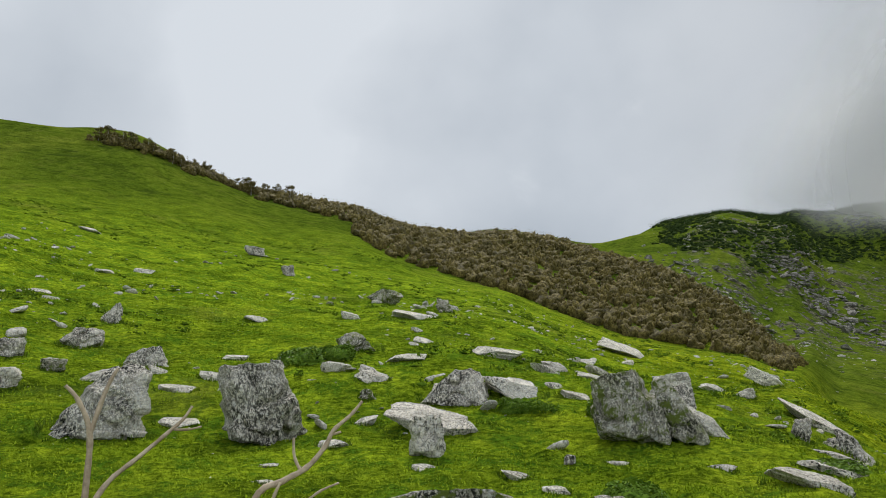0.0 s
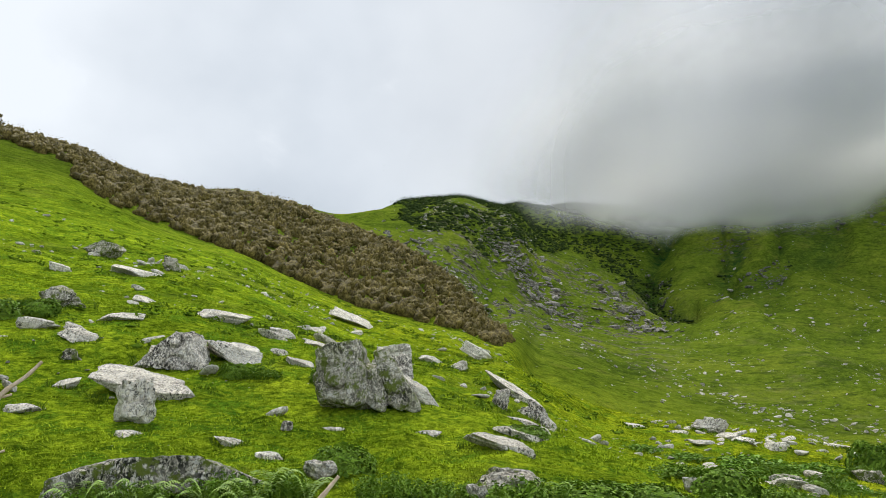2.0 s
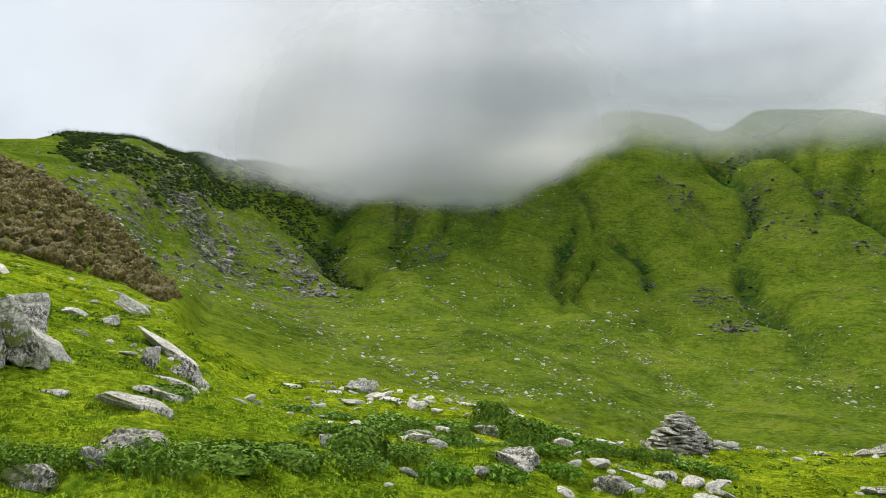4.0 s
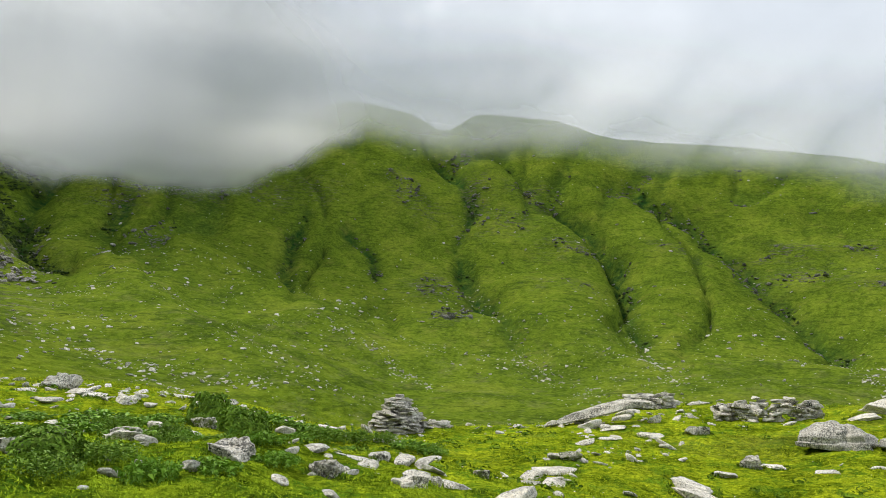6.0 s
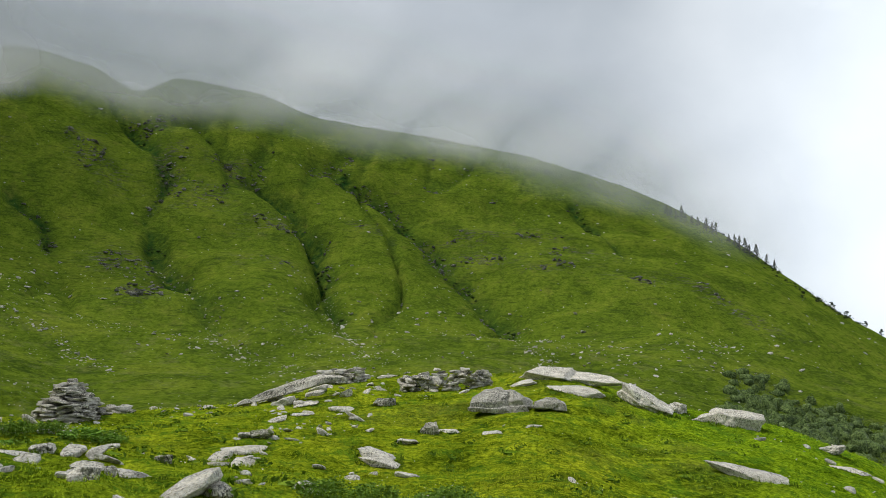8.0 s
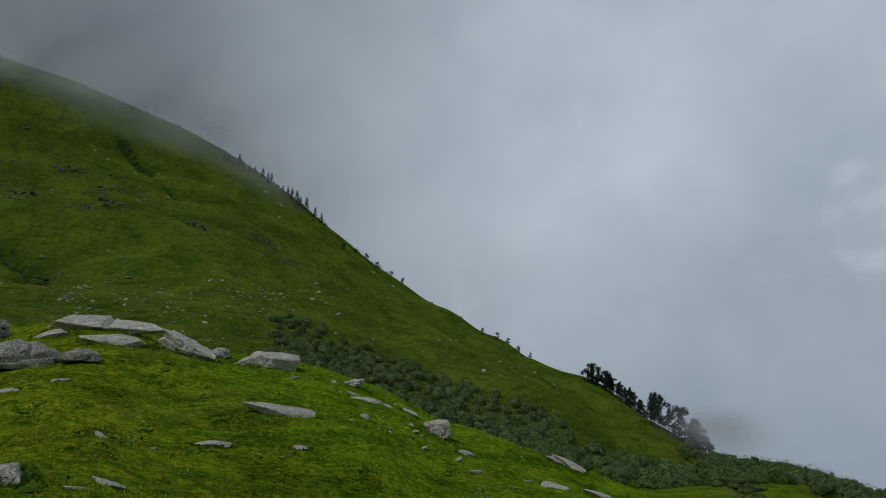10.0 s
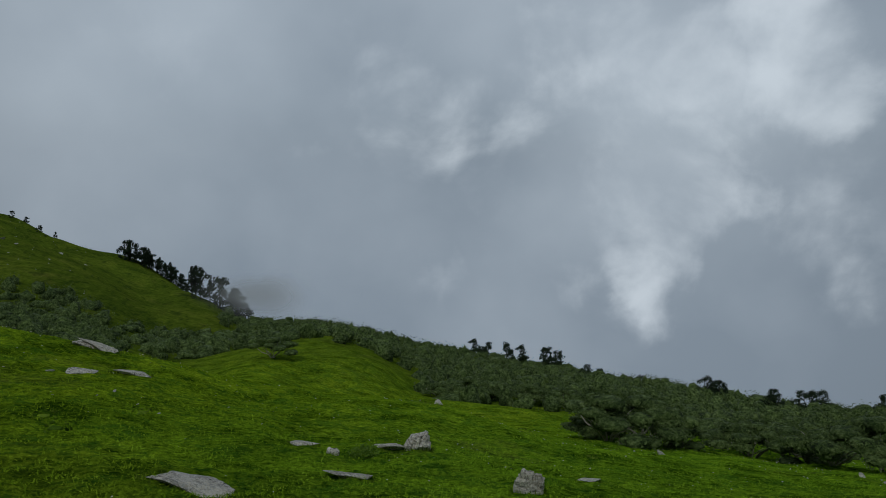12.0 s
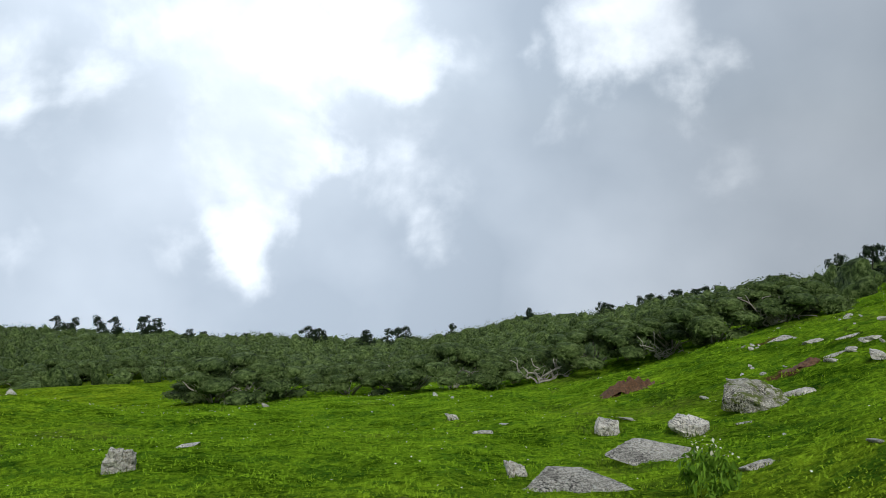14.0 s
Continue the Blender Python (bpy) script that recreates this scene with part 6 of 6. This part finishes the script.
grow(docks, [(13.0, 13.0, 0.6, 0.4), (12.2, 13.8, 0.6, 0.4), (19.8, 15.1, 0.7, 0.5), (20.6, 14.7, 0.7, 0.5), (21.4, 14.2, 0.6, 0.45), (22.2, 13.8, 0.6, 0.4), (18.6, 14.4, 0.5, 0.5), (23.0, 10.9, 0.6, 0.4), (23.6, 10.3, 0.5, 0.35), (15.9, 17.2, 0.8, 0.4), (16.9, 15.9, 0.7, 0.4), (6.6, 5.9, 0.3, 0.36),
             (16.7, 11.0, 0.4, 0.35), (13.5, 19.0, 0.6, 0.3), (19.5, 11.0, 0.5, 0.3), (7.4, 5.8, 0.35, 0.3), (14.4, 18.0, 0.6, 0.3), (18.8, 12.4, 0.5, 0.35), (17.3, 10.6, 0.35, 0.3), (10.3, 7.2, 0.3, 0.3), (14.2, 12.4, 0.4, 0.35), (9.0, 6.0, 0.3, 0.28)])
grow([fern(rng)], [(0.05, 6.9, 0.34, 0.36), (0.55, 6.85, 0.36, 0.34), (1.05, 6.9, 0.36, 0.36), (-0.45, 6.9, 0.32, 0.34), (1.4, 6.8, 0.32, 0.30), (0.3, 6.6, 0.3, 0.3), (3.5, 6.25, 0.26, 0.24), (3.0, 6.2, 0.26, 0.22), (0.85, 6.55, 0.3, 0.28)])
blossom = herb(rng, LIME_HERB, 0.15, 30, 0.8, "flowering_herb", "tall leafy herb with small white flower heads")
blossom.matrix_world = Matrix.Translation((-4.7, -8.9, float(height(np.array([-4.7]), np.array([-8.9]))[0]))) @ Matrix.Diagonal((0.32, 0.32, 0.72, 1))
heads = rng.uniform(-0.8, 0.8, (40, 3)) * [1, 1, 0.16] + [0, 0, 0.80]
v, f = leaf_patches(rng, heads, np.tile([0, 0, 1.0], (40, 1)), 0.06, 0.9)
part_mesh("blossom", v, f, FLOWER, blossom, "white flower heads", False)["kind"] = "stuff"


# ---- grass and flowers ----
def sward(rng, n, near, far):
    """Low leafy turf: small upturned leaves in uneven cushions."""
    b = np.radians(rng.uniform(-35, 224, n))
    r = near * (far / near) ** rng.random(n)
    x, y = r * np.sin(b), r * np.cos(b)
    thick = smooth_noise(x / 1.1, y / 1.1, 81) + 0.7 * smooth_noise(x / 0.4, y / 0.4, 82) + 0.5 * smooth_noise(x / 0.15, y / 0.15, 83)
    ok = (thick > -0.75 + 0.3 * rng.normal(size=n)) & (mud_mask(x, y) < 0.4)
    x, y, r, thick = x[ok], y[ok], r[ok], thick[ok]
    n = len(x)
    c = np.stack([x, y, height(x, y) + (0.012 + 0.03 * np.clip(thick, 0, 1.5)) * rng.uniform(0.2, 1.2, n)], -1)
    a = rng.uniform(0, 6.28, n)
    s = (0.007 + 0.0009 * r) * rng.uniform(0.5, 1.5, n)
    u = np.stack([np.cos(a), np.sin(a), rng.normal(0.7, 0.5, n)], -1) * s[:, None]
    w = np.stack([-np.sin(a), np.cos(a), rng.normal(0, 0.35, n)], -1) * s[:, None] * 0.42
    v = np.stack([c - u - w, c - u + w, c + u * 1.3], 1).reshape(-1, 3)
    f = np.arange(3 * n).reshape(-1, 3)
    return tagged(new("grass", mesh_from("grass", v, f, GRASS)), "short tufted bright green mountain grass", "grass", kind="stuff")


rng = np.random.default_rng(61)
sward(rng, 570000, 6.0, 60.0)


def rank_grass(rng):
    """Longer grass that stands round the foot of rocks, coloured dark for the shade there."""
    V = []
    for x, y, w, d, h, turn, lean in ALL_BOULDERS + ALL_PEAKS + ALL_LEDGES + ALL_SLABS:
        r = math.hypot(x, y)
        if r > 50 or w < 0.3:
            continue
        n = int(60 + 110 * (w + d) / 2)
        a = rng.uniform(0, 6.28, n)
        k = 1.0 + np.abs(rng.normal(0, 0.10, n))
        px, py = w / 2 * k * np.cos(a), d / 2 * k * np.sin(a)
        t = radians(turn)
        px, py = x + px * math.cos(t) - py * math.sin(t), y + px * math.sin(t) + py * math.cos(t)
        z = height(px, py)
        tall = rng.uniform(0.05, 0.16, n) * (0.7 + 0.5 * smooth_noise(px / 0.5, py / 0.5, 95)) * min(1.3, 0.6 + h)
        b = rng.uniform(0, 3.14, n)
        wide = 0.004 + 0.0007 * r
        tip = rng.normal(0, 0.45, (2, n)) * tall
        V.append(np.stack([np.stack([px - wide * np.cos(b), py - wide * np.sin(b), z - 0.03], -1), np.stack([px + wide * np.cos(b), py + wide * np.sin(b), z - 0.03], -1),
                           np.stack([px + tip[0], py + tip[1], z + tall], -1)], 1).reshape(-1, 3))
    v = np.concatenate(V)
    return tagged(new("rank_grass", mesh_from("rank_grass", v, np.arange(len(v)).reshape(-1, 3), RANK)), "longer green grass round the rocks, darkened for contact shade", "grass", kind="stuff")


rank_grass(rng)


def flowers(rng, n):
    b = np.radians(rng.uniform(-35, 224, n))
    r = np.sqrt(rng.uniform(36, 55 ** 2, n))
    x, y = r * np.sin(b), r * np.cos(b)
    ok = smooth_noise(x / 3, y / 3, 91) + 0.4 * rng.normal(size=n) > 0.1
    x, y, r = x[ok], y[ok], r[ok]
    c = np.stack([x, y, height(x, y) + rng.uniform(0.05, 0.11, len(x))], -1)
    v, f = leaf_patches(rng, c, np.tile([0.0, 0.0, 1.0], (len(c), 1)), 0.009 + 0.0005 * r, 0.95)
    return tagged(new("meadow_flowers", mesh_from("meadow_flowers", v, f, FLOWER)), "tiny white and cream flowers dotted in the grass", "flowers", kind="stuff")


flowers(rng, 5000)


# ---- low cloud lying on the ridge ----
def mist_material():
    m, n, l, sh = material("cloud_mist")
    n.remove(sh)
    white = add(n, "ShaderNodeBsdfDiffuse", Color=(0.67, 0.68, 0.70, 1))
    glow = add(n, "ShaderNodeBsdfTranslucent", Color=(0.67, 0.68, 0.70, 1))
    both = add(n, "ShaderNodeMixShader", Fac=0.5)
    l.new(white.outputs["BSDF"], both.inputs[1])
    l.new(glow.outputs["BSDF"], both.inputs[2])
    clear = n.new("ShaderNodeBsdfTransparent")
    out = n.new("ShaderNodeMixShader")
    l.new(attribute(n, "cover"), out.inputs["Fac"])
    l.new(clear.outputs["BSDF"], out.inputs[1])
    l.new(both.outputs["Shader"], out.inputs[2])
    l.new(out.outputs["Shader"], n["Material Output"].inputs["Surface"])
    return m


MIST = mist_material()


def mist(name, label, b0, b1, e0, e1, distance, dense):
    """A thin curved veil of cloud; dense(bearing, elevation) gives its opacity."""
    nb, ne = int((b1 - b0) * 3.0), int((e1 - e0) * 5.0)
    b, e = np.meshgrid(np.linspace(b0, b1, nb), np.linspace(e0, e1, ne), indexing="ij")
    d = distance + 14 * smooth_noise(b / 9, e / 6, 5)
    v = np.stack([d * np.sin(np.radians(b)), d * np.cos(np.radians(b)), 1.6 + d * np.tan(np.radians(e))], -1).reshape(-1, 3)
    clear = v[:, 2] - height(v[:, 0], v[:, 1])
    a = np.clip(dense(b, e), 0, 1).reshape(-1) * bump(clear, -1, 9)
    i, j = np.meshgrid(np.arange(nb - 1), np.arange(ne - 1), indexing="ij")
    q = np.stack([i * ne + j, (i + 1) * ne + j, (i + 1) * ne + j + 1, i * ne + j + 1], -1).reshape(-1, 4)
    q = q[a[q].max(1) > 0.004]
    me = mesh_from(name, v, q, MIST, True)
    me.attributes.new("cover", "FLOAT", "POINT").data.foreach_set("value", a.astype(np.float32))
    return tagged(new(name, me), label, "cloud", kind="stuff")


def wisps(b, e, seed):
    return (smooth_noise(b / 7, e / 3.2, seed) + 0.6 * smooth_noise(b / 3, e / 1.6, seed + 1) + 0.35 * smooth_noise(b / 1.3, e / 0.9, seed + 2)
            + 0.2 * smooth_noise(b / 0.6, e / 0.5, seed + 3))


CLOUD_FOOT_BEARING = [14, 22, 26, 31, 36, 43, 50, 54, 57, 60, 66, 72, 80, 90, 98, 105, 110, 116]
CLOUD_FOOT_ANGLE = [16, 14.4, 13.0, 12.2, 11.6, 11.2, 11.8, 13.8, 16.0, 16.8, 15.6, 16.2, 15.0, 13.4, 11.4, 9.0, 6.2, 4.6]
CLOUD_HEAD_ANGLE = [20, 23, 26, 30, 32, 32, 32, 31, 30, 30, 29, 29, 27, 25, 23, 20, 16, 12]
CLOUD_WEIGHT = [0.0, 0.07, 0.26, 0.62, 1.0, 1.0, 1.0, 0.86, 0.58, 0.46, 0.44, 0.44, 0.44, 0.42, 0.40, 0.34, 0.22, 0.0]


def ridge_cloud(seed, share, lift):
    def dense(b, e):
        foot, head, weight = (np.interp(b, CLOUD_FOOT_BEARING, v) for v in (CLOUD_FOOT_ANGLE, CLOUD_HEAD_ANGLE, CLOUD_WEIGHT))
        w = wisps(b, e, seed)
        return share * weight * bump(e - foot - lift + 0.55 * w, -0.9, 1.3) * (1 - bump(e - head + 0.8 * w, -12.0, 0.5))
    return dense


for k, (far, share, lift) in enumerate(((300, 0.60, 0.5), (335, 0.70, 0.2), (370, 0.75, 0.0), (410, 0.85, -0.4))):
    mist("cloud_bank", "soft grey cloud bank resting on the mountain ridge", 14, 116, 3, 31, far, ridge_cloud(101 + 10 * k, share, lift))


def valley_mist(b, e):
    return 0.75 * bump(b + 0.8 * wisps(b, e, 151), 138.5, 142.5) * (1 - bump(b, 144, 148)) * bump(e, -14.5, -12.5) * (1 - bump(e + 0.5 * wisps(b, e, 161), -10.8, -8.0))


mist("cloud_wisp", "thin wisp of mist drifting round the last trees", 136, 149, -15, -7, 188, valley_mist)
